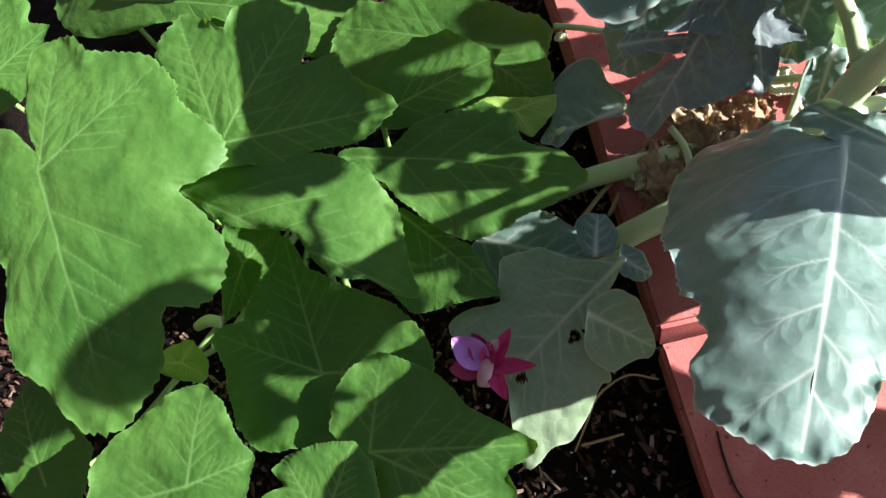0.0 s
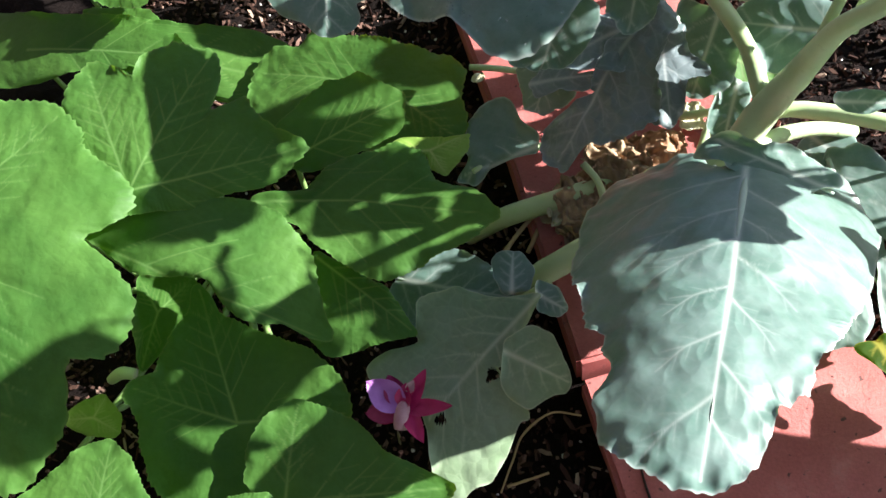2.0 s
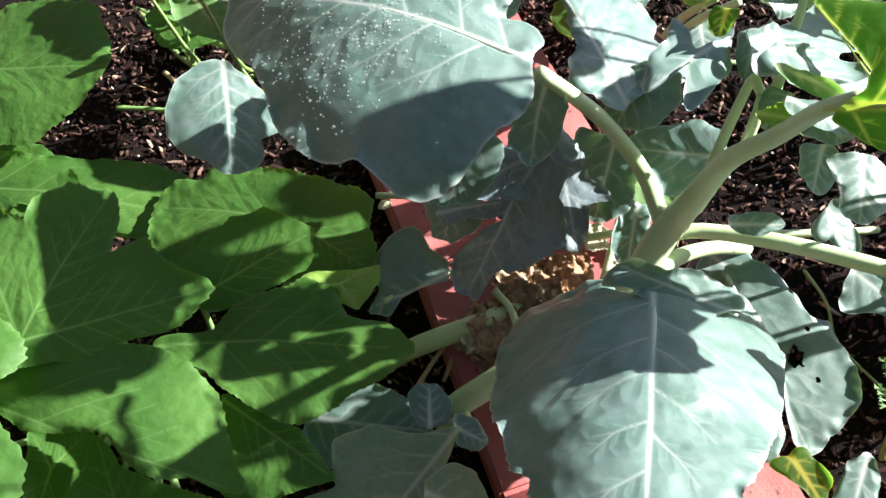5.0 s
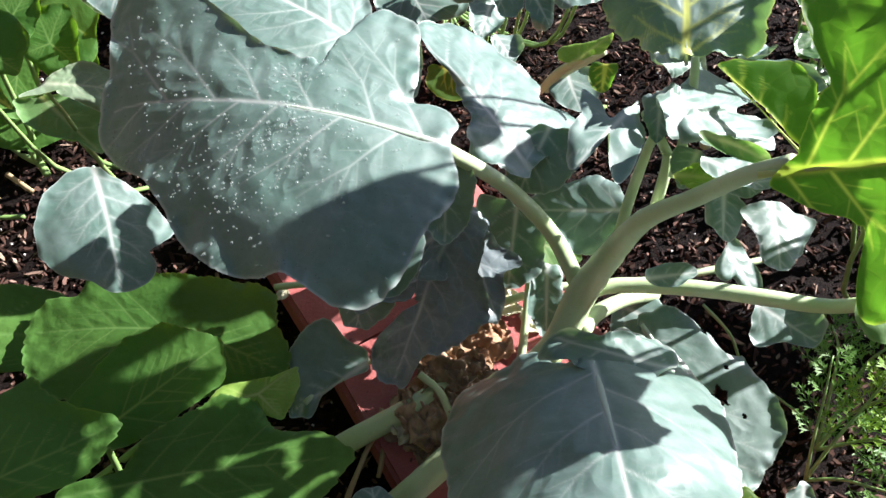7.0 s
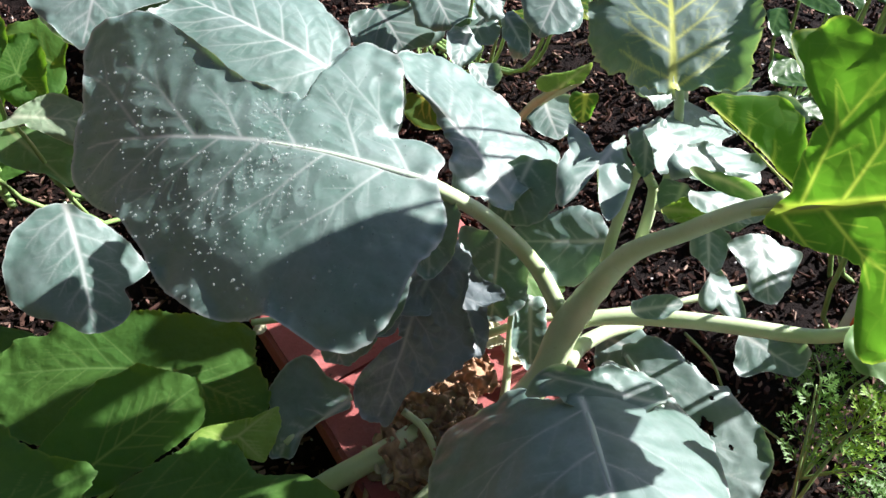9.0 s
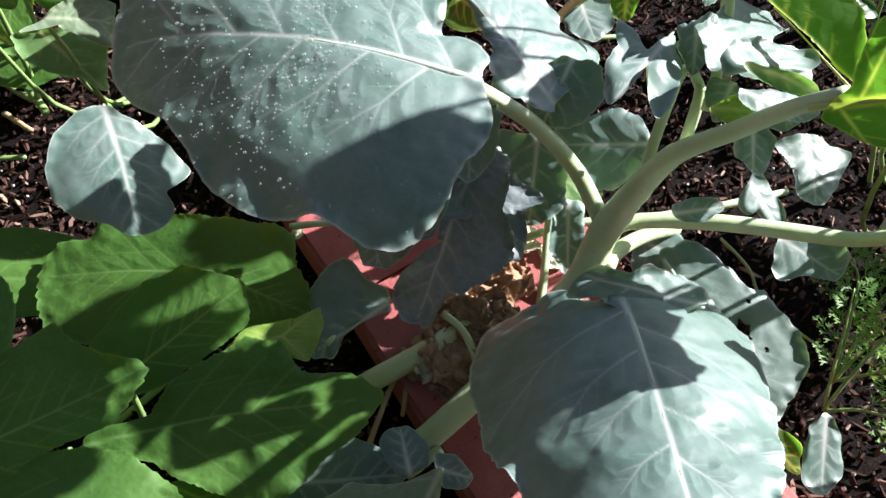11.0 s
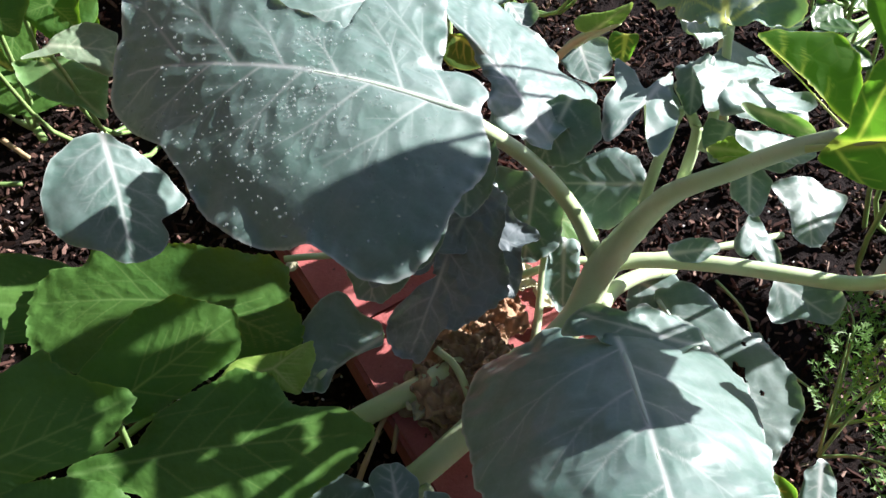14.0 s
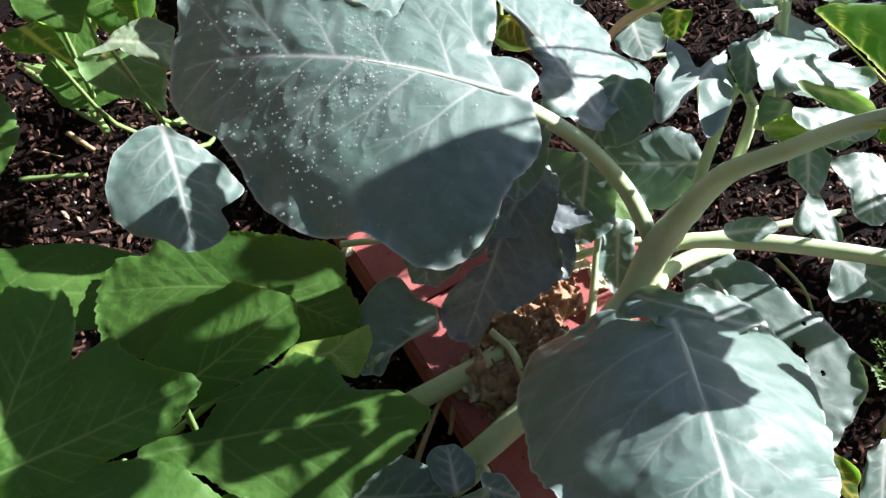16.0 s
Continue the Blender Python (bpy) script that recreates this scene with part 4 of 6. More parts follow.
leaf(broccoli_plant, (0.222, 0.527, 0.373), (0.913, -0.285, -0.291), (0.329, 0.094, 0.940), [0.072, 0.079, 0.077, 0.078, 0.051, 0.068, 0.164, 0.109, 0.186, 0.090, 0.060, 0.047, 0.039, 0.034, 0.031, 0.030, 0.030, 0.031, 0.033, 0.037, 0.044, 0.055, 0.054, 0.054, 0.059, 0.053, 0.044, 0.039, 0.036, 0.035, 0.035, 0.036, 0.038, 0.042, 0.048, 0.059], bend=(-1.2, -2, 0), seed=79, wave=0.010, tooth=0.05, sag=0.005)
leaf(broccoli_plant, (0.220, 0.476, 0.410), (0.910, -0.296, -0.289), (0.329, 0.094, 0.940), [0.027, 0.052, 0.046, 0.032, 0.021, 0.017, 0.016, 0.018, 0.025, 0.036, 0.042, 0.021, 0.015, 0.013, 0.014, 0.017], bend=(-1, -1, 0), seed=80, wave=0.012, tooth=0.1)
leaf(broccoli_plant, (0.186, 0.526, 0.370), (-0.108, -0.847, -0.520), (-0.401, -0.441, 0.803), [0.027, 0.021, 0.017, 0.013, 0.012, 0.012, 0.022, 0.030, 0.026, 0.023, 0.025, 0.016, 0.014, 0.014, 0.014, 0.018], bend=(-1, -1, 0), seed=81, wave=0.012, tooth=0.1)
leaf(broccoli_plant, (0.213, 0.435, 0.430), (0.858, -0.511, -0.049), (-0.249, -0.498, 0.830), [0.032, 0.018, 0.010, 0.007, 0.006, 0.007, 0.008, 0.011, 0.025, 0.015, 0.010, 0.008, 0.008, 0.008, 0.011, 0.018], bend=(-1, -1, 0), seed=82, wave=0.008, mat=BROC_GREEN, rib=False)
leaf(broccoli_plant, (0.251, 0.485, 0.340), (0.742, -0.567, -0.358), (0.089, -0.445, 0.891), [0.026, 0.030, 0.024, 0.013, 0.010, 0.010, 0.010, 0.012, 0.019, 0.031, 0.028, 0.021, 0.018, 0.017, 0.018, 0.024], bend=(-1, -1, 0), seed=83, wave=0.012, tooth=0.08)
leaf(broccoli_plant, (0.221, 0.506, 0.330), (-0.481, -0.862, -0.162), (0.188, -0.282, 0.941), [0.028, 0.024, 0.022, 0.016, 0.015, 0.016, 0.017, 0.014, 0.014, 0.014, 0.015, 0.020, 0.020, 0.020, 0.022, 0.024], bend=(-1, -1, 0), seed=84, wave=0.012, tooth=0.1)
leaf(broccoli_plant, (0.205, 0.474, 0.350), (0.994, -0.023, -0.108), (0.092, -0.370, 0.925), [0.030, 0.020, 0.012, 0.009, 0.006, 0.006, 0.006, 0.008, 0.010, 0.007, 0.006, 0.007, 0.007, 0.007, 0.009, 0.018], bend=(-3, -3, 0), seed=85, mat=YOUNG, rib=False, wave=0.012, tooth=0.15)
leaf(broccoli_plant, (0.175, 0.799, 0.200), (0.788, 0.364, 0.497), (-0.337, -0.421, 0.842), [0.036, 0.021, 0.016, 0.015, 0.017, 0.027, 0.040, 0.035, 0.021, 0.012, 0.009, 0.008, 0.008, 0.010, 0.017, 0.025], bend=(-1, -1, 0), seed=86, mat=YOUNG, rib=False, wave=0.012, tooth=0.08)
leaf(broccoli_plant, (0.184, 0.737, 0.220), (-0.144, -0.822, -0.551), (-0.324, -0.487, 0.811), [0.022, 0.020, 0.015, 0.013, 0.013, 0.016, 0.019, 0.015, 0.014, 0.016, 0.022, 0.020, 0.018, 0.018, 0.019, 0.021], bend=(-1, -1, 0), seed=87, mat=BROC_BACK, rib=False)
leaf(broccoli_plant, (0.316, 0.591, 0.350), (0.865, -0.498, -0.063), (-0.095, -0.286, 0.953), [0.035, 0.033, 0.026, 0.022, 0.021, 0.023, 0.025, 0.032, 0.047, 0.031, 0.018, 0.014, 0.013, 0.013, 0.015, 0.019], bend=(-1, -1, 0), seed=92, wave=0.010)
leaf(broccoli_plant, (0.004, 0.543, 0.240), (-0.065, -0.847, -0.528), (-0.249, -0.498, 0.830), [0.051, 0.040, 0.035, 0.031, 0.029, 0.032, 0.035, 0.041, 0.050, 0.053, 0.043, 0.033, 0.031, 0.033, 0.042, 0.042], bend=(-1, -1, 0), seed=102, wave=0.012, tooth=0.08)
leaf(broccoli_plant, (0.102, 0.622, 0.220), (-0.439, -0.800, -0.408), (-0.183, -0.365, 0.913), [0.048, 0.047, 0.049, 0.046, 0.048, 0.043, 0.042, 0.032, 0.028, 0.028, 0.025, 0.026, 0.033, 0.035, 0.040, 0.046], bend=(-1, -1, 0), seed=103, wave=0.012, tooth=0.08)
leaf(broccoli_plant, (-0.055, 0.605, 0.365), (-0.163, 0.934, 0.319), (-0.047, -0.330, 0.943), [0.051, 0.049, 0.043, 0.042, 0.044, 0.040, 0.038, 0.041, 0.055, 0.050, 0.042, 0.037, 0.036, 0.037, 0.039, 0.044], bend=(-1.5, -2, 0), seed=104, wave=0.010, tooth=0.05)
leaf(broccoli_plant, (-0.092, 0.511, 0.100), (-0.094, -0.881, -0.464), (-0.218, -0.436, 0.873), [0.035, 0.039, 0.037, 0.037, 0.040, 0.035, 0.036, 0.034, 0.034, 0.040, 0.041, 0.048, 0.035, 0.030, 0.031, 0.037], bend=(-1, -1, 0), seed=106, wave=0.012, tooth=0.08)
leaf(broccoli_plant, (0.078, 0.568, 0.130), (-0.121, -0.835, -0.537), (-0.249, -0.498, 0.830), [0.056, 0.051, 0.048, 0.040, 0.037, 0.040, 0.038, 0.038, 0.045, 0.048, 0.062, 0.042, 0.035, 0.035, 0.041, 0.047], bend=(-1, -1, 0), seed=107, wave=0.012, tooth=0.08)
leaf(broccoli_plant, (0.116, 0.516, 0.090), (-0.023, -0.854, -0.519), (-0.249, -0.498, 0.830), [0.045, 0.031, 0.027, 0.020, 0.018, 0.019, 0.024, 0.038, 0.039, 0.043, 0.025, 0.020, 0.019, 0.021, 0.028, 0.032], bend=(-1, -1, 0), seed=108, wave=0.010, tooth=0.06)
leaf(broccoli_plant, (-0.175, 0.757, 0.300), (-0.830, 0.522, 0.197), (0.201, -0.050, 0.978), [0.106, 0.107, 0.112, 0.122, 0.114, 0.107, 0.104, 0.102, 0.096, 0.093, 0.094, 0.097, 0.099, 0.099, 0.102, 0.109, 0.120, 0.114, 0.107, 0.103, 0.099, 0.098, 0.100, 0.103, 0.101, 0.102, 0.106, 0.117, 0.136, 0.167, 0.160, 0.136, 0.121, 0.113, 0.108, 0.108], bend=(-0.8, -1.5, 0), hub=(-0.095, -0.022), seed=109, wave=0.008, tooth=0.03, sag=0.005)
# unseen leaf far out to the right, added to shade the soil
leaf(broccoli_plant, (0.730, 0.660, 0.200), (1.000, 0.004, 0.000), (0.000, 0.000, 1.000), [0.120, 0.115, 0.125, 0.119, 0.120, 0.105, 0.104, 0.097, 0.100, 0.097, 0.097, 0.101, 0.100, 0.107, 0.115, 0.119], bend=(-0.6, -0.6, 0), seed=110, wave=0.012, tooth=0.06)
# moved out to the right, kept only to shade the leaf of seed 19
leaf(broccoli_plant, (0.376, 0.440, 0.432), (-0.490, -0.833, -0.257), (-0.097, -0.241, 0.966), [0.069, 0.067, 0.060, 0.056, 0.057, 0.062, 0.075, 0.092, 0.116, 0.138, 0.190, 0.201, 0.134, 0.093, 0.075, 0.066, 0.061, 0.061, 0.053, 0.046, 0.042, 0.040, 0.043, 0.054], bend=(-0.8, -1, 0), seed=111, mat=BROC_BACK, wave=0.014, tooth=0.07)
leaf(broccoli_plant, (-0.057, 0.436, 0.270), (-0.138, -0.837, -0.530), (-0.169, -0.507, 0.845), [0.033, 0.030, 0.033, 0.033, 0.036, 0.040, 0.050, 0.048, 0.041, 0.036, 0.034, 0.036, 0.044, 0.041, 0.046, 0.037], bend=(-1, -1, 0), seed=113, wave=0.010, tooth=0.06)
leaf(broccoli_plant, (-0.130, 0.257, 0.060), (0.999, 0.051, 0.010), (0.000, -0.196, 0.981), [0.068, 0.056, 0.046, 0.041, 0.043, 0.048, 0.053, 0.062, 0.067, 0.071, 0.073, 0.052, 0.043, 0.039, 0.042, 0.050], bend=(-0.8, -0.8, 0), seed=115, wave=0.012, tooth=0.06)
leaf(broccoli_plant, (-0.010, 0.171, 0.125), (0.980, -0.189, -0.069), (0.050, -0.100, 0.994), [0.036, 0.032, 0.029, 0.027, 0.028, 0.030, 0.035, 0.037, 0.041, 0.040, 0.039, 0.040, 0.035, 0.033, 0.033, 0.036, 0.038, 0.039, 0.039, 0.041, 0.035, 0.032, 0.032, 0.037], bend=(-2, -2, 0), seed=117, wave=0.006, tooth=0.02, mat=BROC_PALE, rib=False)
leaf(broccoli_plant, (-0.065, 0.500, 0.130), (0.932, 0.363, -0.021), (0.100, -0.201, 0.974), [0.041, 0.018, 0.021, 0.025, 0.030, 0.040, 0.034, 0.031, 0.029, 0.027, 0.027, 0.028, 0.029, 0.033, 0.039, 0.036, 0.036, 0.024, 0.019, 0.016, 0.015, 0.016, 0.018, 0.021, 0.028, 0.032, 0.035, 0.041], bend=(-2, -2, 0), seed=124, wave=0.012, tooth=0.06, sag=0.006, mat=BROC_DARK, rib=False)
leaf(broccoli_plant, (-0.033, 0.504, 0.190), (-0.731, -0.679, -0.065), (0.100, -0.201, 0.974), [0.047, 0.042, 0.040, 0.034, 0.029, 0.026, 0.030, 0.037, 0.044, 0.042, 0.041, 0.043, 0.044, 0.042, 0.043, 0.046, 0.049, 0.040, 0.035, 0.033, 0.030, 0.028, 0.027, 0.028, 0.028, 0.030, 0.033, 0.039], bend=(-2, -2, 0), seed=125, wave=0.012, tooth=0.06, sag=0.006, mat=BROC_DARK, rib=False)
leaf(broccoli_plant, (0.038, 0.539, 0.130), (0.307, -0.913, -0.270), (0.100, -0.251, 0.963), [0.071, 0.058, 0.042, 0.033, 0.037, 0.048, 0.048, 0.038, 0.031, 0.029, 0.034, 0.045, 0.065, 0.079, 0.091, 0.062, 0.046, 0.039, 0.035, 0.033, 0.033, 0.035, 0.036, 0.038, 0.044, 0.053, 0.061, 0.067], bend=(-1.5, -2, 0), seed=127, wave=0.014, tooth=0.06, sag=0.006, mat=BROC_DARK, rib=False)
leaf(broccoli_plant, (0.108, 0.586, 0.100), (0.944, -0.290, -0.157), (0.100, -0.201, 0.974), [0.057, 0.049, 0.043, 0.039, 0.037, 0.036, 0.037, 0.040, 0.044, 0.050, 0.062, 0.058, 0.056, 0.056, 0.048, 0.044, 0.042, 0.043, 0.046, 0.045, 0.045, 0.047, 0.046, 0.045, 0.047, 0.047, 0.047, 0.050], bend=(-2, -2, 0), seed=128, wave=0.010, tooth=0.04, sag=0.005, mat=BROC_GREEN)
stalk("main_stem", broccoli_plant, [(-0.069, 0.303, -0.010, 0.0120), (-0.039, 0.303, 0.048, 0.0135), (0.018, 0.347, 0.072, 0.0145), (0.071, 0.405, 0.088, 0.0155), (0.121, 0.452, 0.100, 0.0160), (0.147, 0.493, 0.135, 0.0170), (0.173, 0.504, 0.200, 0.0135), (0.187, 0.488, 0.270, 0.0102), (0.213, 0.452, 0.350, 0.0080), (0.223, 0.414, 0.420, 0.0068), (0.239, 0.392, 0.460, 0.0058)], n=40, sides=14, lump=0.05)
stalk("petiole", broccoli_plant, [(0.146, 0.507, 0.130, 0.0100), (0.118, 0.547, 0.165, 0.0090), (0.075, 0.563, 0.215, 0.0085), (0.038, 0.566, 0.250, 0.0080), (0.000, 0.562, 0.285, 0.0080)])
stalk("branch", broccoli_plant, [(0.152, 0.499, 0.125, 0.0080), (0.188, 0.507, 0.130, 0.0085), (0.268, 0.497, 0.140, 0.0090), (0.344, 0.477, 0.150, 0.0090), (0.394, 0.462, 0.160, 0.0080), (0.427, 0.444, 0.200, 0.0070)])
stalk("branch", broccoli_plant, [(0.148, 0.462, 0.105, 0.0090), (0.168, 0.490, 0.100, 0.0090), (0.204, 0.514, 0.090, 0.0080), (0.247, 0.541, 0.060, 0.0080)])
stalk("petiole", broccoli_plant, [(0.180, 0.525, 0.205, 0.0060), (0.187, 0.543, 0.240, 0.0055), (0.197, 0.562, 0.280, 0.0050), (0.201, 0.565, 0.300, 0.0050)])
stalk("petiole", broccoli_plant, [(0.201, 0.507, 0.250, 0.0060), (0.206, 0.522, 0.290, 0.0055), (0.208, 0.534, 0.310, 0.0050)])
stalk("petiole", broccoli_plant, [(0.085, 0.453, 0.020, 0.0050), (0.092, 0.486, 0.040, 0.0050), (0.100, 0.550, 0.070, 0.0045), (0.108, 0.600, 0.100, 0.0040), (0.111, 0.618, 0.120, 0.0038), (0.114, 0.634, 0.140, 0.0035)])
stalk("petiole", broccoli_plant, [(0.015, 0.365, 0.030, 0.0045), (0.011, 0.380, 0.060, 0.0045), (-0.004, 0.406, 0.080, 0.0040), (-0.025, 0.421, 0.090, 0.0040)])
stalk("branch", broccoli_plant, [(-0.155, 0.366, -0.030, 0.0125), (-0.104, 0.369, 0.030, 0.0120), (-0.045, 0.393, 0.052, 0.0118), (-0.012, 0.416, 0.050, 0.0105), (0.008, 0.432, 0.034, 0.0090)])
stalk("branch", broccoli_plant, [(0.062, 0.532, 0.050, 0.0050), (0.133, 0.556, 0.050, 0.0050), (0.229, 0.564, 0.050, 0.0050), (0.317, 0.580, 0.050, 0.0050), (0.398, 0.605, 0.040, 0.0040)])
stalk("branch", broccoli_plant, [(-0.198, 0.549, 0.060, 0.0040), (-0.166, 0.553, 0.060, 0.0040), (-0.105, 0.563, 0.050, 0.0040)])
stalk("petiole", broccoli_plant, [(-0.062, 0.272, 0.020, 0.0060), (-0.045, 0.279, 0.040, 0.0060), (-0.029, 0.289, 0.050, 0.0060)])
stalk("petiole", broccoli_plant, [(-0.082, 0.453, 0.060, 0.0050), (-0.098, 0.444, 0.065, 0.0050), (-0.120, 0.429, 0.070, 0.0040), (-0.145, 0.394, 0.075, 0.0030)])
stalk("petiole", broccoli_plant, [(0.128, 0.834, 0.100, 0.0050), (0.143, 0.822, 0.140, 0.0055), (0.159, 0.809, 0.170, 0.0050), (0.179, 0.800, 0.195, 0.0035)])
stalk("petiole", broccoli_plant, [(0.212, 0.514, 0.300, 0.0055), (0.218, 0.536, 0.330, 0.0050), (0.223, 0.563, 0.360, 0.0045), (0.229, 0.596, 0.370, 0.0040)])
stalk("petiole", broccoli_plant, [(0.211, 0.541, 0.300, 0.0050), (0.194, 0.543, 0.330, 0.0045), (0.177, 0.536, 0.360, 0.0040)])
# stalk of the added unseen leaf on the right
stalk("petiole", broccoli_plant, [(0.450, 0.400, 0.190, 0.0060), (0.540, 0.500, 0.220, 0.0050), (0.620, 0.600, 0.215, 0.0040), (0.660, 0.630, 0.200, 0.0030)])
# added plant, never in view: each leaf is set to cast a shadow on the bed
shade_caster = thing("broccoli_plant", (0.74, 0.62, -0.045), "unseen added plant whose leaves cast shade on the bed", "vegetable plant")
FACE = tuple(SUN_TO)
LONG_LEAF = [0.105, 0.101, 0.092, 0.080, 0.070, 0.064, 0.060, 0.062, 0.066, 0.074, 0.084, 0.076, 0.064, 0.060, 0.060, 0.064, 0.070, 0.080, 0.090, 0.098]
ROUND_LEAF = [0.060, 0.058, 0.050, 0.046, 0.047, 0.044, 0.046, 0.052, 0.056, 0.060, 0.066, 0.060, 0.050, 0.042, 0.045, 0.046, 0.044, 0.052, 0.056, 0.058]
leaf(shade_caster, (0.450, 0.525, 0.442), (0.05, -0.98, 0.05), FACE, [0.55 * r for r in LONG_LEAF], bend=(-0.8, -2, 0), seed=111, wave=0.008, tooth=0.05, foot=shade_caster.location)
leaf(shade_caster, (0.520, 0.480, 0.742), (0.10, -0.98, -0.10), FACE, [0.65 * r for r in LONG_LEAF], bend=(-0.8, -2, 0), seed=118, wave=0.010, tooth=0.05, foot=shade_caster.location)
leaf(shade_caster, (0.520, 0.655, 0.395), (0.10, -0.60, -0.80), FACE, ROUND_LEAF, bend=(-0.8, -2, 0), seed=120, wave=0.010, tooth=0.05, foot=shade_caster.location)
leaf(shade_caster, (0.500, 0.662, 0.700), (0.10, -0.70, -0.70), FACE, [0.8 * r for r in ROUND_LEAF], bend=(-0.8, -2, 0), seed=121, wave=0.008, tooth=0.05, foot=shade_caster.location)
leaf(shade_caster, (0.560, 0.820, 0.485), (0.10, -0.90, 0.30), FACE, [0.6 * r for r in LONG_LEAF], bend=(-0.8, -2, 0), seed=122, wave=0.008, tooth=0.05, foot=shade_caster.location)
leaf(shade_caster, (0.560, 0.895, 0.575), (0.10, -0.70, -0.70), FACE, [0.75 * r for r in ROUND_LEAF], bend=(-0.8, -2, 0), seed=123, wave=0.008, tooth=0.05, foot=shade_caster.location)
leaf(shade_caster, (0.560, 0.855, 0.665), (0.10, -0.70, 0.70), FACE, [0.75 * r for r in ROUND_LEAF], bend=(-0.8, -2, 0), seed=126, wave=0.008, tooth=0.05, foot=shade_caster.location)
leaf(shade_caster, (0.560, 0.512, 0.600), (0.10, -0.90, -0.30), FACE, [0.85 * r for r in ROUND_LEAF], bend=(-0.8, -2, 0), seed=129, wave=0.008, tooth=0.05, foot=shade_caster.location)
stalk("main_stem", shade_caster, [(0.74, 0.62, -0.05, 0.014), (0.735, 0.625, 0.20, 0.013), (0.72, 0.63, 0.45, 0.010), (0.70, 0.63, 0.70, 0.006)], n=24, sides=12)
broccoli_behind = thing("broccoli_plant", (0.25, 0.95, -0.045), "broccoli plant with upright blue-green leaves in dark soil", "vegetable plant")
leaf(broccoli_behind, (0.200, 0.588, 0.454), (0.040, 0.921, 0.388), (-0.120, -0.381, 0.917), [0.079, 0.078, 0.080, 0.083, 0.076, 0.071, 0.068, 0.067, 0.067, 0.068, 0.067, 0.065, 0.064, 0.057, 0.052, 0.051, 0.059, 0.058, 0.060, 0.069, 0.064, 0.064, 0.065, 0.067, 0.071, 0.077, 0.074, 0.070, 0.069, 0.070, 0.073, 0.077, 0.080, 0.084, 0.092, 0.089, 0.085, 0.083, 0.083, 0.082], bend=(-0.6, -1.8, 0), hub=(-0.067, 0.001), seed=46, wave=0.028, tooth=0.13, sag=0.010, mat=BROC_SHADE)
leaf(broccoli_behind, (0.181, 0.902, 0.050), (0.249, -0.950, -0.190), (0.000, -0.196, 0.981), [0.048, 0.042, 0.044, 0.041, 0.044, 0.039, 0.030, 0.020, 0.015, 0.014, 0.015, 0.020, 0.033, 0.033, 0.038, 0.041], bend=(-0.5, -0.5, 0), seed=47, foot=broccoli_behind.location)
stalk("petiole", broccoli_behind, [(0.149, 0.921, 0.020, 0.0070), (0.173, 0.915, 0.060, 0.0070), (0.200, 0.906, 0.090, 0.0060), (0.220, 0.901, 0.110, 0.0050)])
stalk("petiole", broccoli_behind, [(0.331, 0.739, 0.100, 0.0080), (0.298, 0.721, 0.200, 0.0080), (0.249, 0.643, 0.330, 0.0070), (0.221, 0.615, 0.400, 0.0060)])
broccoli_left = thing("broccoli_plant", (-0.35, 1.0, -0.045), "broccoli plant with wide sunlit grey-green leaves", "vegetable plant")
leaf(broccoli_left, (-0.347, 0.801, 0.330), (-0.081, -0.966, -0.245), (0.050, -0.249, 0.967), [0.074, 0.057, 0.047, 0.044, 0.044, 0.046, 0.050, 0.059, 0.074, 0.079, 0.083, 0.091, 0.073, 0.063, 0.057, 0.055, 0.054, 0.055, 0.055, 0.056, 0.059, 0.066, 0.077, 0.090, 0.079, 0.073, 0.070, 0.065, 0.063, 0.063, 0.066, 0.070], bend=(-1, -1.5, 0), seed=48, wave=0.008, tooth=0.02, sag=0.004, foot=broccoli_left.location)
leaf(broccoli_left, (-0.354, 0.822, 0.300), (-0.491, -0.646, -0.584), (-0.324, -0.487, 0.811), [0.056, 0.041, 0.034, 0.031, 0.031, 0.037, 0.050, 0.077, 0.102, 0.103, 0.113, 0.124, 0.141, 0.176, 0.209, 0.259, 0.318, 0.392, 0.256, 0.130, 0.100, 0.082, 0.072, 0.065], bend=(-0.6, -0.6, 0), seed=49, wave=0.014, foot=broccoli_left.location)
leaf(broccoli_left, (-0.451, 0.717, 0.170), (0.743, -0.638, -0.202), (0.000, -0.301, 0.954), [0.066, 0.056, 0.051, 0.048, 0.047, 0.048, 0.040, 0.034, 0.030, 0.029, 0.028, 0.029, 0.030, 0.030, 0.031, 0.034, 0.039, 0.048, 0.065, 0.055, 0.049, 0.043, 0.036, 0.032, 0.029, 0.028, 0.027, 0.027, 0.028, 0.030, 0.034, 0.041], bend=(-1.5, -2, 0), seed=50, wave=0.008, tooth=0.04, mat=BROC_GREEN, foot=broccoli_left.location)
leaf(broccoli_left, (-0.051, 1.019, 0.120), (0.493, -0.833, -0.250), (0.000, -0.287, 0.958), [0.059, 0.068, 0.090, 0.066, 0.045, 0.031, 0.024, 0.022, 0.024, 0.027, 0.032, 0.048, 0.055, 0.060, 0.061, 0.056], bend=(-0.5, -0.5, 0), seed=51, wave=0.012, foot=broccoli_left.location)
leaf(broccoli_left, (-0.182, 0.904, 0.150), (-0.587, -0.770, -0.250), (0.092, -0.370, 0.925), [0.047, 0.023, 0.014, 0.011, 0.010, 0.009, 0.009, 0.012, 0.020, 0.031, 0.037, 0.036, 0.037, 0.040, 0.044, 0.057], bend=(-0.5, -0.5, 0), seed=52, foot=broccoli_left.location)
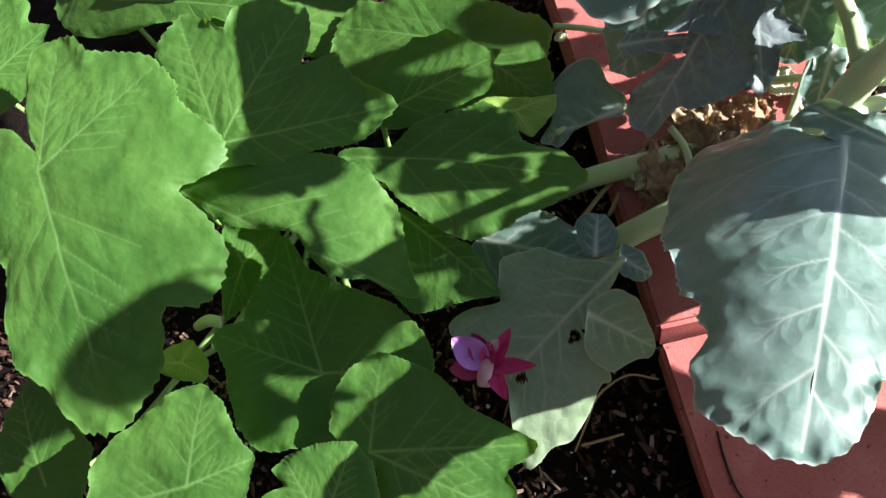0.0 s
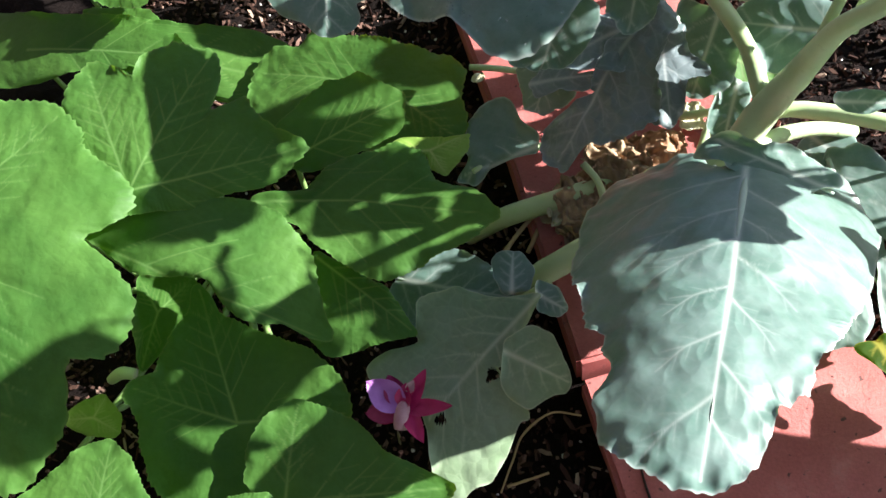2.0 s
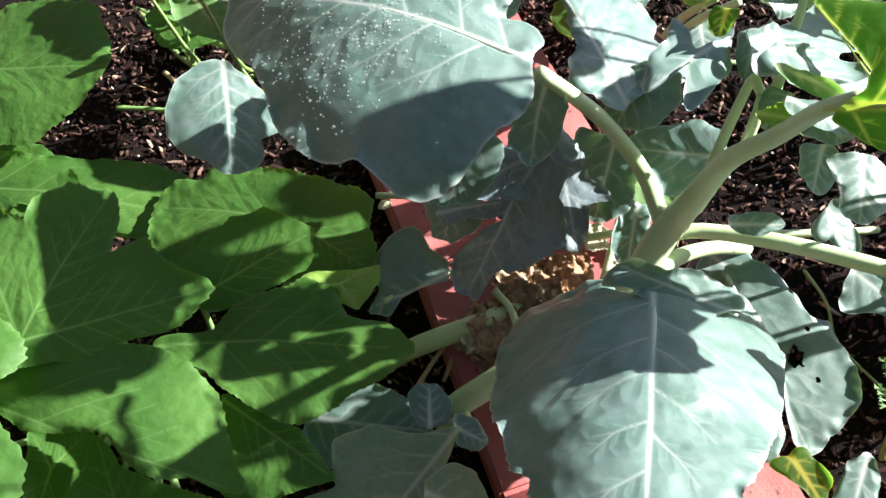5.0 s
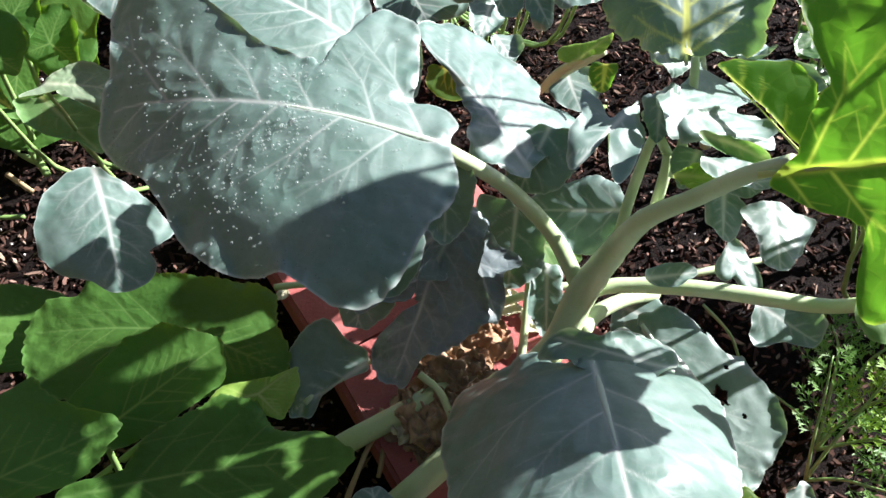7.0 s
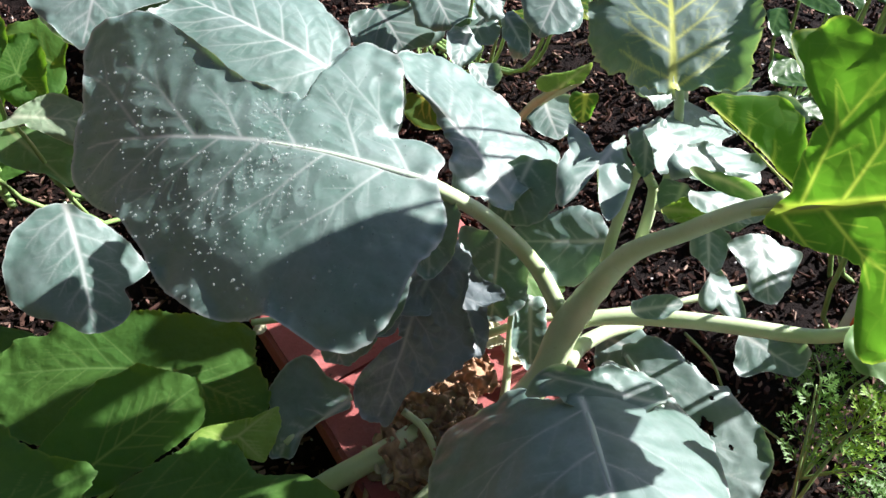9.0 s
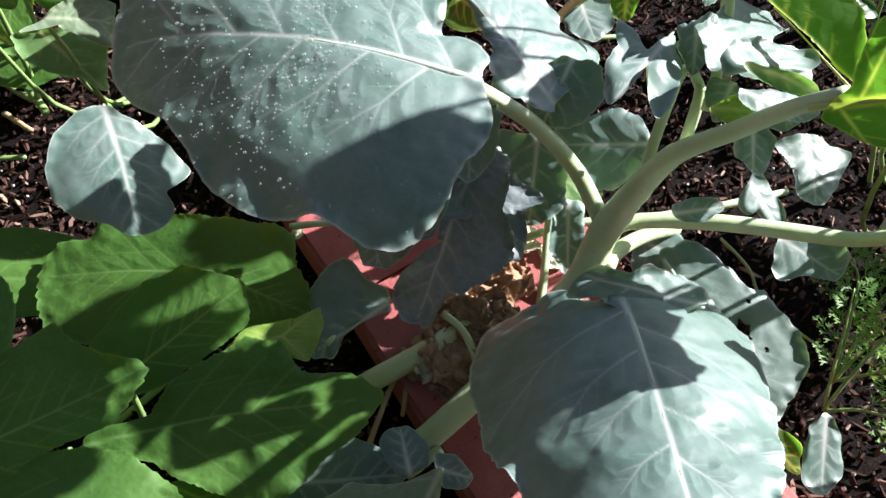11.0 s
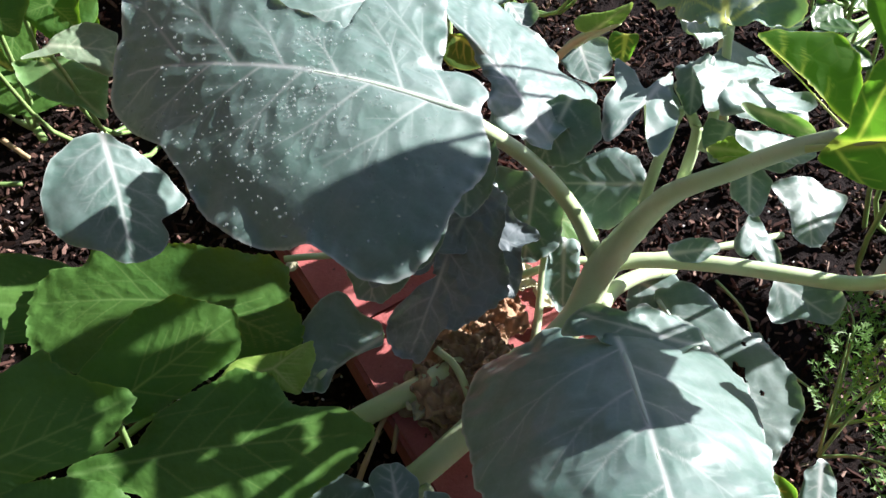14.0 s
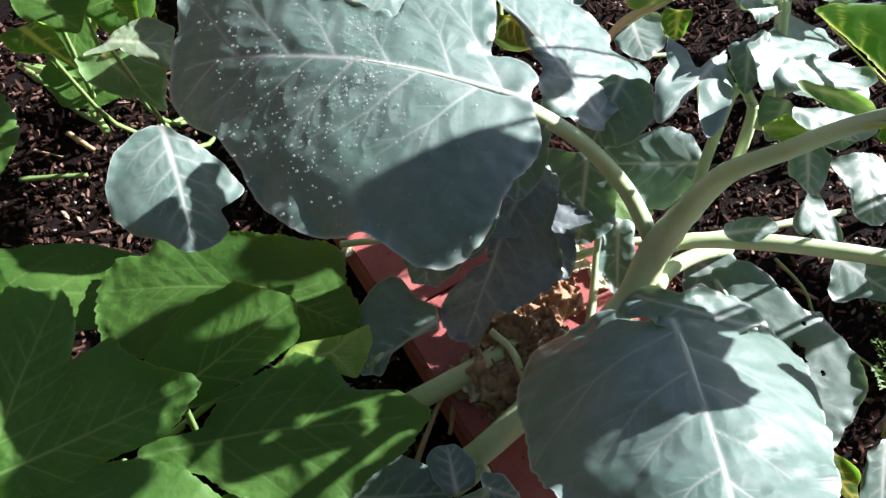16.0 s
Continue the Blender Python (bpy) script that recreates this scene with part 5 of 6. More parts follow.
leaf(broccoli_left, (-0.405, 0.688, 0.250), (0.993, 0.033, -0.117), (0.121, -0.181, 0.976), [0.039, 0.040, 0.043, 0.045, 0.038, 0.034, 0.031, 0.030, 0.025, 0.023, 0.021, 0.021, 0.021, 0.022, 0.024, 0.027, 0.032, 0.041, 0.054, 0.020, 0.017, 0.016, 0.016, 0.016, 0.016, 0.018, 0.020, 0.024, 0.031, 0.045, 0.041, 0.039], bend=(-1.5, -3, 0), seed=67, wave=0.008, tooth=0.04, sag=0.004, mat=BROC_PALE, foot=broccoli_left.location)
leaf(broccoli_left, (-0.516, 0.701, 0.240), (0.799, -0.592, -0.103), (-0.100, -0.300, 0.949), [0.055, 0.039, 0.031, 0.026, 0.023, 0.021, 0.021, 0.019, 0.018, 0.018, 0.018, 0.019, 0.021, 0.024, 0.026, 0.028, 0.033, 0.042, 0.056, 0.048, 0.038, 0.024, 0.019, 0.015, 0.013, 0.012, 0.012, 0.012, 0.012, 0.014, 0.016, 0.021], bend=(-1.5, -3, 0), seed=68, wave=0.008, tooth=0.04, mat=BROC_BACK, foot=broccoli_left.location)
broccoli_far = thing("broccoli_plant", (0.0, 1.2, -0.045), "young broccoli plant with small frilled leaves", "vegetable plant")
leaf(broccoli_far, (0.028, 0.999, 0.160), (0.372, -0.889, -0.267), (0.000, -0.287, 0.958), [0.041, 0.044, 0.054, 0.049, 0.047, 0.048, 0.057, 0.052, 0.047, 0.050, 0.048, 0.040, 0.039, 0.045, 0.040, 0.038], bend=(-0.5, -0.5, 0), seed=53, wave=0.012, foot=broccoli_far.location)
leaf(broccoli_far, (0.174, 0.963, 0.180), (-0.418, -0.844, -0.337), (0.000, -0.371, 0.928), [0.042, 0.042, 0.041, 0.042, 0.046, 0.046, 0.048, 0.058, 0.061, 0.068, 0.055, 0.053, 0.042, 0.036, 0.037, 0.037], bend=(-0.5, -0.5, 0), seed=54, wave=0.014, foot=broccoli_far.location)
leaf(broccoli_far, (0.082, 0.976, 0.140), (-0.419, -0.870, -0.261), (0.000, -0.287, 0.958), [0.038, 0.035, 0.038, 0.032, 0.031, 0.029, 0.028, 0.031, 0.043, 0.044, 0.052, 0.041, 0.036, 0.036, 0.039, 0.039], bend=(-0.5, -0.5, 0), seed=55, wave=0.012, foot=broccoli_far.location)
leaf(broccoli_far, (0.143, 1.014, 0.120), (0.417, -0.870, -0.261), (0.000, -0.287, 0.958), [0.019, 0.019, 0.014, 0.012, 0.013, 0.016, 0.022, 0.019, 0.020, 0.020, 0.014, 0.013, 0.013, 0.016, 0.027, 0.021], bend=(-0.5, -0.5, 0), seed=56, mat=BROC_BACK, foot=broccoli_far.location)
leaf(broccoli_far, (0.059, 1.052, 0.130), (-0.324, -0.906, -0.272), (0.000, -0.287, 0.958), [0.036, 0.034, 0.028, 0.027, 0.025, 0.023, 0.026, 0.034, 0.033, 0.031, 0.034, 0.023, 0.019, 0.019, 0.022, 0.031], bend=(-0.5, -0.5, 0), seed=57, mat=BROC_BACK, foot=broccoli_far.location)
leaf(broccoli_far, (0.010, 0.862, 0.110), (0.795, -0.595, -0.119), (0.000, -0.196, 0.981), [0.040, 0.019, 0.012, 0.010, 0.008, 0.007, 0.007, 0.009, 0.014, 0.031, 0.032, 0.039, 0.041, 0.046, 0.049, 0.049], bend=(-0.5, -0.5, 0), seed=58, mat=BROC_BACK, foot=broccoli_far.location)
leaf(broccoli_far, (0.090, 0.929, 0.100), (0.477, -0.842, -0.253), (0.000, -0.287, 0.958), [0.026, 0.021, 0.016, 0.015, 0.016, 0.020, 0.014, 0.013, 0.013, 0.016, 0.017, 0.017, 0.021, 0.032, 0.030, 0.034], bend=(-0.5, -0.5, 0), seed=59, wave=0.01, foot=broccoli_far.location)
leaf(broccoli_far, (0.089, 0.954, 0.200), (0.676, -0.657, -0.332), (0.188, -0.282, 0.941), [0.030, 0.024, 0.023, 0.026, 0.028, 0.031, 0.032, 0.027, 0.026, 0.019, 0.018, 0.019, 0.019, 0.022, 0.026, 0.026], bend=(-0.5, -0.5, 0), seed=93, wave=0.014, tooth=0.1, foot=broccoli_far.location)
leaf(broccoli_far, (0.130, 0.947, 0.150), (0.431, -0.838, -0.335), (0.000, -0.371, 0.928), [0.032, 0.026, 0.021, 0.021, 0.024, 0.026, 0.033, 0.040, 0.038, 0.025, 0.021, 0.020, 0.019, 0.020, 0.025, 0.030], bend=(-0.5, -0.5, 0), seed=94, wave=0.014, tooth=0.1, foot=broccoli_far.location)
leaf(broccoli_far, (0.080, 0.873, 0.140), (0.530, -0.786, -0.316), (0.282, -0.188, 0.941), [0.021, 0.021, 0.023, 0.022, 0.026, 0.029, 0.027, 0.027, 0.024, 0.023, 0.019, 0.018, 0.020, 0.024, 0.023, 0.024], bend=(-0.5, -0.5, 0), seed=95, wave=0.014, tooth=0.1, foot=broccoli_far.location)
leaf(broccoli_far, (0.055, 0.905, 0.160), (-0.277, -0.955, -0.108), (0.282, -0.188, 0.941), [0.030, 0.023, 0.021, 0.022, 0.023, 0.025, 0.032, 0.033, 0.038, 0.032, 0.032, 0.029, 0.024, 0.024, 0.027, 0.026], bend=(-0.5, -0.5, 0), seed=96, wave=0.014, tooth=0.1, foot=broccoli_far.location)
leaf(broccoli_far, (0.217, 1.001, 0.160), (0.476, -0.817, -0.327), (0.000, -0.371, 0.928), [0.030, 0.029, 0.026, 0.025, 0.029, 0.034, 0.042, 0.032, 0.020, 0.011, 0.009, 0.008, 0.009, 0.012, 0.018, 0.024], bend=(-0.5, -0.5, 0), seed=97, wave=0.012, mat=BROC_BACK, foot=broccoli_far.location)
stalk("petiole", broccoli_far, [(0.055, 1.070, 0.020, 0.0050), (0.066, 1.043, 0.060, 0.0050), (0.083, 1.020, 0.100, 0.0040), (0.098, 0.988, 0.150, 0.0030)])
squash_behind = thing("squash_plant", (-0.75, 0.95, -0.045), "squash plant with dark shaded textured leaves", "vegetable plant")
leaf(squash_behind, (-0.580, 0.878, 0.100), (-0.350, 0.808, 0.474), (0.176, -0.440, 0.880), [0.054, 0.044, 0.039, 0.040, 0.049, 0.055, 0.061, 0.072, 0.066, 0.041, 0.032, 0.030, 0.033, 0.037, 0.052, 0.061], bend=(-0.35, -0.35, 0), style="squash", tooth=0.022, teeth=96, wave=0.009, detail=1.3, seed=60, foot=squash_behind.location)
leaf(squash_behind, (-0.467, 0.876, 0.160), (-0.159, -0.889, -0.429), (0.089, -0.445, 0.891), [0.051, 0.038, 0.026, 0.019, 0.016, 0.017, 0.021, 0.033, 0.048, 0.062, 0.069, 0.080, 0.063, 0.059, 0.055, 0.055], bend=(-0.35, -0.35, 0), style="squash", tooth=0.022, teeth=96, wave=0.009, detail=1.3, seed=61, foot=squash_behind.location)
leaf(squash_behind, (-0.526, 0.836, 0.220), (0.971, -0.160, -0.177), (0.089, -0.445, 0.891), [0.031, 0.037, 0.039, 0.045, 0.045, 0.041, 0.045, 0.041, 0.038, 0.041, 0.034, 0.034, 0.036, 0.032, 0.034, 0.031], bend=(-0.35, -0.35, 0), style="squash", tooth=0.022, teeth=96, wave=0.009, detail=1.3, seed=62, foot=squash_behind.location)
leaf(squash_behind, (-0.468, 0.824, 0.120), (0.035, -0.855, -0.517), (0.085, -0.513, 0.854), [0.040, 0.024, 0.019, 0.018, 0.021, 0.021, 0.026, 0.042, 0.054, 0.044, 0.027, 0.021, 0.020, 0.023, 0.026, 0.030], bend=(-0.35, -0.35, 0), style="squash", tooth=0.022, teeth=96, wave=0.009, detail=1.3, seed=63, foot=squash_behind.location)
leaf(squash_behind, (-0.551, 0.800, 0.060), (-0.854, -0.499, -0.150), (0.000, -0.287, 0.958), [0.048, 0.035, 0.031, 0.033, 0.030, 0.033, 0.043, 0.042, 0.043, 0.047, 0.052, 0.070, 0.084, 0.087, 0.078, 0.055], bend=(-0.35, -0.35, 0), style="squash", tooth=0.022, teeth=96, wave=0.009, detail=1.3, seed=64, foot=squash_behind.location)
leaf(squash_behind, (-0.494, 0.835, 0.180), (0.773, -0.534, -0.344), (0.089, -0.445, 0.891), [0.048, 0.039, 0.038, 0.041, 0.044, 0.054, 0.048, 0.050, 0.039, 0.032, 0.032, 0.035, 0.032, 0.035, 0.042, 0.043], bend=(-0.35, -0.35, 0), style="squash", tooth=0.022, teeth=96, wave=0.009, detail=1.3, seed=65, foot=squash_behind.location)
leaf(squash_behind, (-0.527, 0.768, 0.220), (0.798, -0.528, -0.291), (0.092, -0.370, 0.925), [0.040, 0.036, 0.038, 0.047, 0.048, 0.057, 0.062, 0.063, 0.062, 0.052, 0.040, 0.027, 0.023, 0.021, 0.022, 0.026], bend=(-0.35, -0.35, 0), style="squash", tooth=0.022, teeth=96, wave=0.009, detail=1.3, seed=66, foot=squash_behind.location)
pepper_plant = thing("pepper_plant", (0.75, 1.15, -0.045), "low plant with small glossy dark green leaves", "vegetable plant")
leaf(pepper_plant, (0.603, 1.051, 0.120), (0.650, -0.755, -0.086), (-0.098, -0.195, 0.976), [0.027, 0.025, 0.023, 0.020, 0.020, 0.024, 0.030, 0.035, 0.046, 0.057, 0.031, 0.024, 0.020, 0.018, 0.018, 0.023], bend=(-1, -1, 0), seed=69, mat=PEPPER, rib=False, foot=pepper_plant.location)
leaf(pepper_plant, (0.645, 1.072, 0.120), (0.372, -0.910, -0.182), (0.000, -0.196, 0.981), [0.025, 0.022, 0.023, 0.019, 0.019, 0.021, 0.030, 0.033, 0.031, 0.035, 0.022, 0.015, 0.011, 0.011, 0.012, 0.015], bend=(-1, -1, 0), seed=70, mat=PEPPER, rib=False, foot=pepper_plant.location)
leaf(pepper_plant, (0.530, 0.962, 0.120), (-0.564, 0.797, 0.216), (0.098, -0.195, 0.976), [0.031, 0.024, 0.019, 0.017, 0.013, 0.012, 0.012, 0.015, 0.020, 0.021, 0.027, 0.025, 0.023, 0.023, 0.024, 0.025], bend=(-1, -1, 0), seed=71, mat=PEPPER, rib=False, foot=pepper_plant.location)
leaf(pepper_plant, (0.512, 0.885, 0.120), (-0.989, 0.147, 0.029), (0.000, -0.196, 0.981), [0.033, 0.021, 0.013, 0.009, 0.008, 0.008, 0.010, 0.016, 0.022, 0.024, 0.020, 0.019, 0.020, 0.017, 0.018, 0.022], bend=(-1, -1, 0), seed=72, mat=PEPPER, rib=False, foot=pepper_plant.location)
leaf(pepper_plant, (0.506, 0.920, 0.120), (-0.709, -0.702, -0.070), (0.098, -0.195, 0.976), [0.042, 0.037, 0.027, 0.025, 0.026, 0.023, 0.021, 0.022, 0.017, 0.013, 0.012, 0.012, 0.015, 0.024, 0.026, 0.036], bend=(-1, -1, 0), seed=73, mat=PEPPER, rib=False, foot=pepper_plant.location)
leaf(pepper_plant, (0.700, 1.080, 0.120), (0.540, -0.825, -0.165), (0.000, -0.196, 0.981), [0.036, 0.032, 0.034, 0.031, 0.030, 0.034, 0.027, 0.024, 0.025, 0.022, 0.016, 0.014, 0.015, 0.018, 0.019, 0.023], bend=(-1, -1, 0), seed=74, mat=PEPPER, rib=False, foot=pepper_plant.location)
leaf(pepper_plant, (0.517, 1.018, 0.120), (-0.417, -0.882, -0.218), (-0.098, -0.195, 0.976), [0.027, 0.030, 0.024, 0.024, 0.019, 0.017, 0.018, 0.024, 0.024, 0.023, 0.023, 0.015, 0.012, 0.012, 0.014, 0.020], bend=(-1, -1, 0), seed=75, mat=PEPPER, rib=False, foot=pepper_plant.location)
leaf(pepper_plant, (0.696, 1.019, 0.120), (0.585, -0.805, -0.103), (-0.098, -0.195, 0.976), [0.037, 0.034, 0.033, 0.037, 0.040, 0.034, 0.029, 0.021, 0.018, 0.019, 0.015, 0.013, 0.013, 0.016, 0.024, 0.027], bend=(-1, -1, 0), seed=76, mat=PEPPER, rib=False, foot=pepper_plant.location)
leaf(pepper_plant, (0.519, 0.857, 0.100), (0.867, -0.464, -0.180), (0.098, -0.195, 0.976), [0.038, 0.036, 0.031, 0.025, 0.024, 0.023, 0.020, 0.021, 0.021, 0.012, 0.009, 0.008, 0.009, 0.012, 0.017, 0.022], bend=(-1, -1, 0), seed=98, mat=PEPPER, rib=False, foot=pepper_plant.location)
leaf(pepper_plant, (0.496, 0.873, 0.100), (-0.568, -0.816, -0.106), (0.098, -0.195, 0.976), [0.036, 0.026, 0.019, 0.016, 0.014, 0.012, 0.012, 0.015, 0.020, 0.015, 0.013, 0.014, 0.016, 0.016, 0.018, 0.026], bend=(-1, -1, 0), seed=99, mat=PEPPER, rib=False, foot=pepper_plant.location)
leaf(pepper_plant, (0.573, 0.955, 0.100), (0.941, 0.337, -0.027), (0.098, -0.195, 0.976), [0.044, 0.034, 0.023, 0.020, 0.015, 0.014, 0.015, 0.019, 0.021, 0.014, 0.011, 0.011, 0.013, 0.015, 0.017, 0.025], bend=(-1, -1, 0), seed=100, mat=PEPPER, rib=False, foot=pepper_plant.location)
leaf(pepper_plant, (0.609, 1.018, 0.100), (0.926, -0.340, -0.161), (0.098, -0.195, 0.976), [0.037, 0.039, 0.026, 0.022, 0.020, 0.016, 0.016, 0.018, 0.018, 0.015, 0.014, 0.015, 0.020, 0.018, 0.019, 0.024], bend=(-1, -1, 0), seed=101, mat=PEPPER, rib=False, foot=pepper_plant.location)


# ---- bits on the ground ----
def chip_material(name, stops, rough=0.85):
    m, nt, bsdf = material(name)
    geo = nt.nodes.new("ShaderNodeNewGeometry")
    col = ramp(nt, geo.outputs["Random Per Island"], *stops)
    g = noise_tex(nt, 300.0, 3.0)
    col = mix(nt, 0.4, col, ramp(nt, g, (0.3, (0.3, 0.3, 0.3)), (0.7, (0.7, 0.7, 0.7))), "OVERLAY")
    nt.links.new(col, bsdf.inputs["Base Color"])
    bsdf.inputs["Roughness"].default_value = rough
    bsdf.inputs["Specular IOR Level"].default_value = 0.08
    nt.links.new(bump(nt, g, 0.4, 0.001), bsdf.inputs["Normal"])
    return m


MULCH = chip_material("bark_chips", ((0.0, (0.010, 0.006, 0.005)), (0.5, (0.030, 0.016, 0.012)), (0.8, (0.090, 0.050, 0.038)), (0.94, (0.20, 0.12, 0.095)), (1.0, (0.30, 0.22, 0.17))))
PERLITE = chip_material("perlite", ((0.0, (0.45, 0.42, 0.40)), (1.0, (0.75, 0.74, 0.72))))
rng = random.Random(5)


def soil_height(x, y):
    return -0.045 + 0.012 * noise.noise((x * 5, y * 5, 0)) + 0.008 * noise.noise((x * 23, y * 23, 3)) + 0.005 * noise.noise((x * 60, y * 60, 7))


def on_pavers(x, y):
    d = Vector((x, y, 0)) - JOINT
    return -0.004 < d.dot(ACROSS) < 0.306 and -0.32 < d.dot(ALONG) < 1.24


def scatter(name, count, mat, label, category, long, wide, thick, area, tilt=0.5):
    """Loose chips lying on the soil, joined."""
    vs, fs = [], []
    for _ in range(count):
        x, y = rng.uniform(*area[0]), rng.uniform(*area[1])
        if on_pavers(x, y):
            continue
        l, w, h = rng.uniform(*long), rng.uniform(*wide), rng.uniform(*thick)
        m = Matrix.Translation((x, y, soil_height(x, y) + h * 0.4 + rng.uniform(0, 0.004))) @ Euler((rng.gauss(0, tilt), rng.gauss(0, tilt), rng.uniform(0, 6.3))).to_matrix().to_4x4()
        k = len(vs)
        for sz in (-1, 1):
            for sx, sy in ((-1, -0.6), (-0.5, 1), (0.7, 0.9), (1, -0.3), (0.3, -1)):
                vs.append(tuple(m @ Vector((sx * l / 2 * rng.uniform(0.7, 1.1), sy * w / 2 * rng.uniform(0.7, 1.1), sz * h / 2))))
        fs += [tuple(k + i for i in (4, 3, 2, 1, 0)), tuple(k + 5 + i for i in range(5))]
        fs += [(k + i, k + (i + 1) % 5, k + 5 + (i + 1) % 5, k + 5 + i) for i in range(5)]
    me = bpy.data.meshes.new(name)
    me.from_pydata(vs, [], fs)
    me.materials.append(mat)
    return tagged(new(name, me), label, category, kind="stuff")


NEAR = ((-0.8, 1.05), (-0.25, 1.75))
CHIPS = chip_material("wood_chips", ((0.0, (0.02, 0.010, 0.008)), (0.5, (0.055, 0.028, 0.022)), (0.8, (0.13, 0.075, 0.058)), (1.0, (0.34, 0.25, 0.19))))
scatter("bark_mulch", 24000, MULCH, "dark bark chips scattered over potting soil", "bark mulch", (0.005, 0.020), (0.003, 0.007), (0.001, 0.004), NEAR, 0.9)
scatter("soil_crumbs", 11000, MULCH, "small crumbs of dark potting soil", "soil", (0.002, 0.006), (0.002, 0.005), (0.002, 0.004), NEAR)
scatter("wood_chips", 6500, CHIPS, "long brown wood splinters lying on dark soil", "wood chips", (0.010, 0.034), (0.002, 0.006), (0.001, 0.003), NEAR, 0.3)
scatter("perlite_grains", 1300, PERLITE, "white perlite grains in the potting soil", "perlite", (0.002, 0.005), (0.002, 0.004), (0.0015, 0.004), NEAR)


def sheet(name, parent, rows, cols, place, mat, label="", thick=0.0):
    """A curved sheet: place(s, u) gives a point for s along and u from -1 to 1 across."""
    vs = [tuple(place(i / (rows - 1), 2 * j / (cols - 1) - 1)) for i in range(rows) for j in range(cols)]
    fs = [(i * cols + j, i * cols + j + 1, (i + 1) * cols + j + 1, (i + 1) * cols + j) for i in range(rows - 1) for j in range(cols - 1)]
    me = bpy.data.meshes.new(name)
    me.from_pydata(vs, [], fs)
    me.materials.append(mat)
    me.shade_smooth()
    ob = new(name, me)
    ob.parent = parent
    if label:
        ob["label"] = label
    return ob


# a fallen fuchsia flower
SEPAL = plain("magenta_sepal", (0.34, 0.008, 0.07), (0.50, 0.02, 0.13), 0.45, 60)
PETAL = plain("lilac_petal", (0.36, 0.13, 0.42), (0.50, 0.24, 0.58), 0.5, 60)
PETAL_RED = plain("plum_petal", (0.24, 0.01, 0.07), (0.36, 0.02, 0.12), 0.5, 60)
TUBE = plain("flower_tube", (0.42, 0.22, 0.24), (0.60, 0.40, 0.40), 0.5, 60)


def petal(name, parent, mat, root, way, up, long, wide, curl, cup=0.3, label=""):
    a = Vector(way).normalized()
    n = Vector(up)
    n = (n - a * n.dot(a)).normalized()
    s = n.cross(a)
    root = Vector(root)

    def at(t, u):
        w = wide * math.sin(math.pi * min(1, 0.12 + 0.88 * t) ** 0.85) ** 0.8 * 0.5
        return root + a * (long * t) + s * (w * u) + n * (curl * t * t * long + cup * w * u * u + 0.0008 * math.sin(9 * t + 4 * u))
    return sheet(name, parent, 12, 7, at, mat, label)


flower = thing("fuchsia_flower", (-0.120, 0.094, 0.105), "fallen magenta and lilac fuchsia flower among leaves", "flower")
link("tube", tube_bm([(0.002, -0.012, 0.012, 0.0062), (0.001, -0.004, 0.016, 0.0075), (0.0, 0.006, 0.018, 0.007), (0, 0.012, 0.018, 0.005)], 12, 12), TUBE, flower, "pale pink flower tube")
for way, up, long, curl in (((0.25, 1, 0.25), (0, -0.2, 1), 0.042, 0.15), ((1, 0.28, 0.1), (0, 0, 1), 0.046, 0.12), ((0.75, -0.75, 0.05), (0, 0, 1), 0.036, -0.1), ((-0.8, -0.5, -0.2), (0, 0, 1), 0.034, -0.2)):
    petal("sepal", flower, SEPAL, (0.003, 0.006, 0.018), way, up, long, 0.017, curl)
petal("petal", flower, PETAL, (-0.002, 0.008, 0.020), (-1, 0.32, 0.18), (0.1, -0.3, 1), 0.040, 0.030, 0.1, 0.5, "lilac petal")
petal("petal", flower, PETAL_RED, (-0.003, 0.010, 0.019), (-0.75, 0.8, 0.3), (0, -0.3, 1), 0.030, 0.022, 0.0, 0.4)
petal("petal", flower, PETAL_RED, (-0.003, 0.004, 0.016), (-0.85, -0.25, -0.1), (0, 0, 1), 0.036, 0.026, -0.1, 0.3)
petal("petal", flower, SEPAL, (0.0, 0.008, 0.020), (-0.1, 0.9, 0.5), (0, -0.6, 1), 0.022, 0.016, 0.0, 0.6)
petal("petal", flower, TUBE, (0.002, 0.020, 0.026), (0.2, 0.9, 0.4), (0, -0.5, 1), 0.013, 0.009, 0.1, 0.4, "pale petal")
for k in range(4):
    link("stamen", tube_bm([(0.002, 0.006, 0.02, 0.0006), (-0.004 + 0.003 * k, 0.016, 0.025, 0.0005), (-0.008 + 0.005 * k, 0.024 + 0.002 * k, 0.024, 0.0006)], 8, 5), SEPAL, flower)


# dry leaves and stalks lying on the pavers
STRAW = plain("dry_leaf", (0.26, 0.165, 0.095), (0.50, 0.36, 0.23), 0.85, 70, 0.8)
PALE = plain("bleached_leaf", (0.42, 0.40, 0.25), (0.60, 0.58, 0.42), 0.8, 60, 0.6)
DARK_LINE = plain("dark_line", (0.02, 0.012, 0.01), (0.05, 0.03, 0.025), 0.8, 80)
RUST = plain("brown_leaf", (0.27, 0.145, 0.08), (0.46, 0.28, 0.165), 0.85, 60, 0.8)


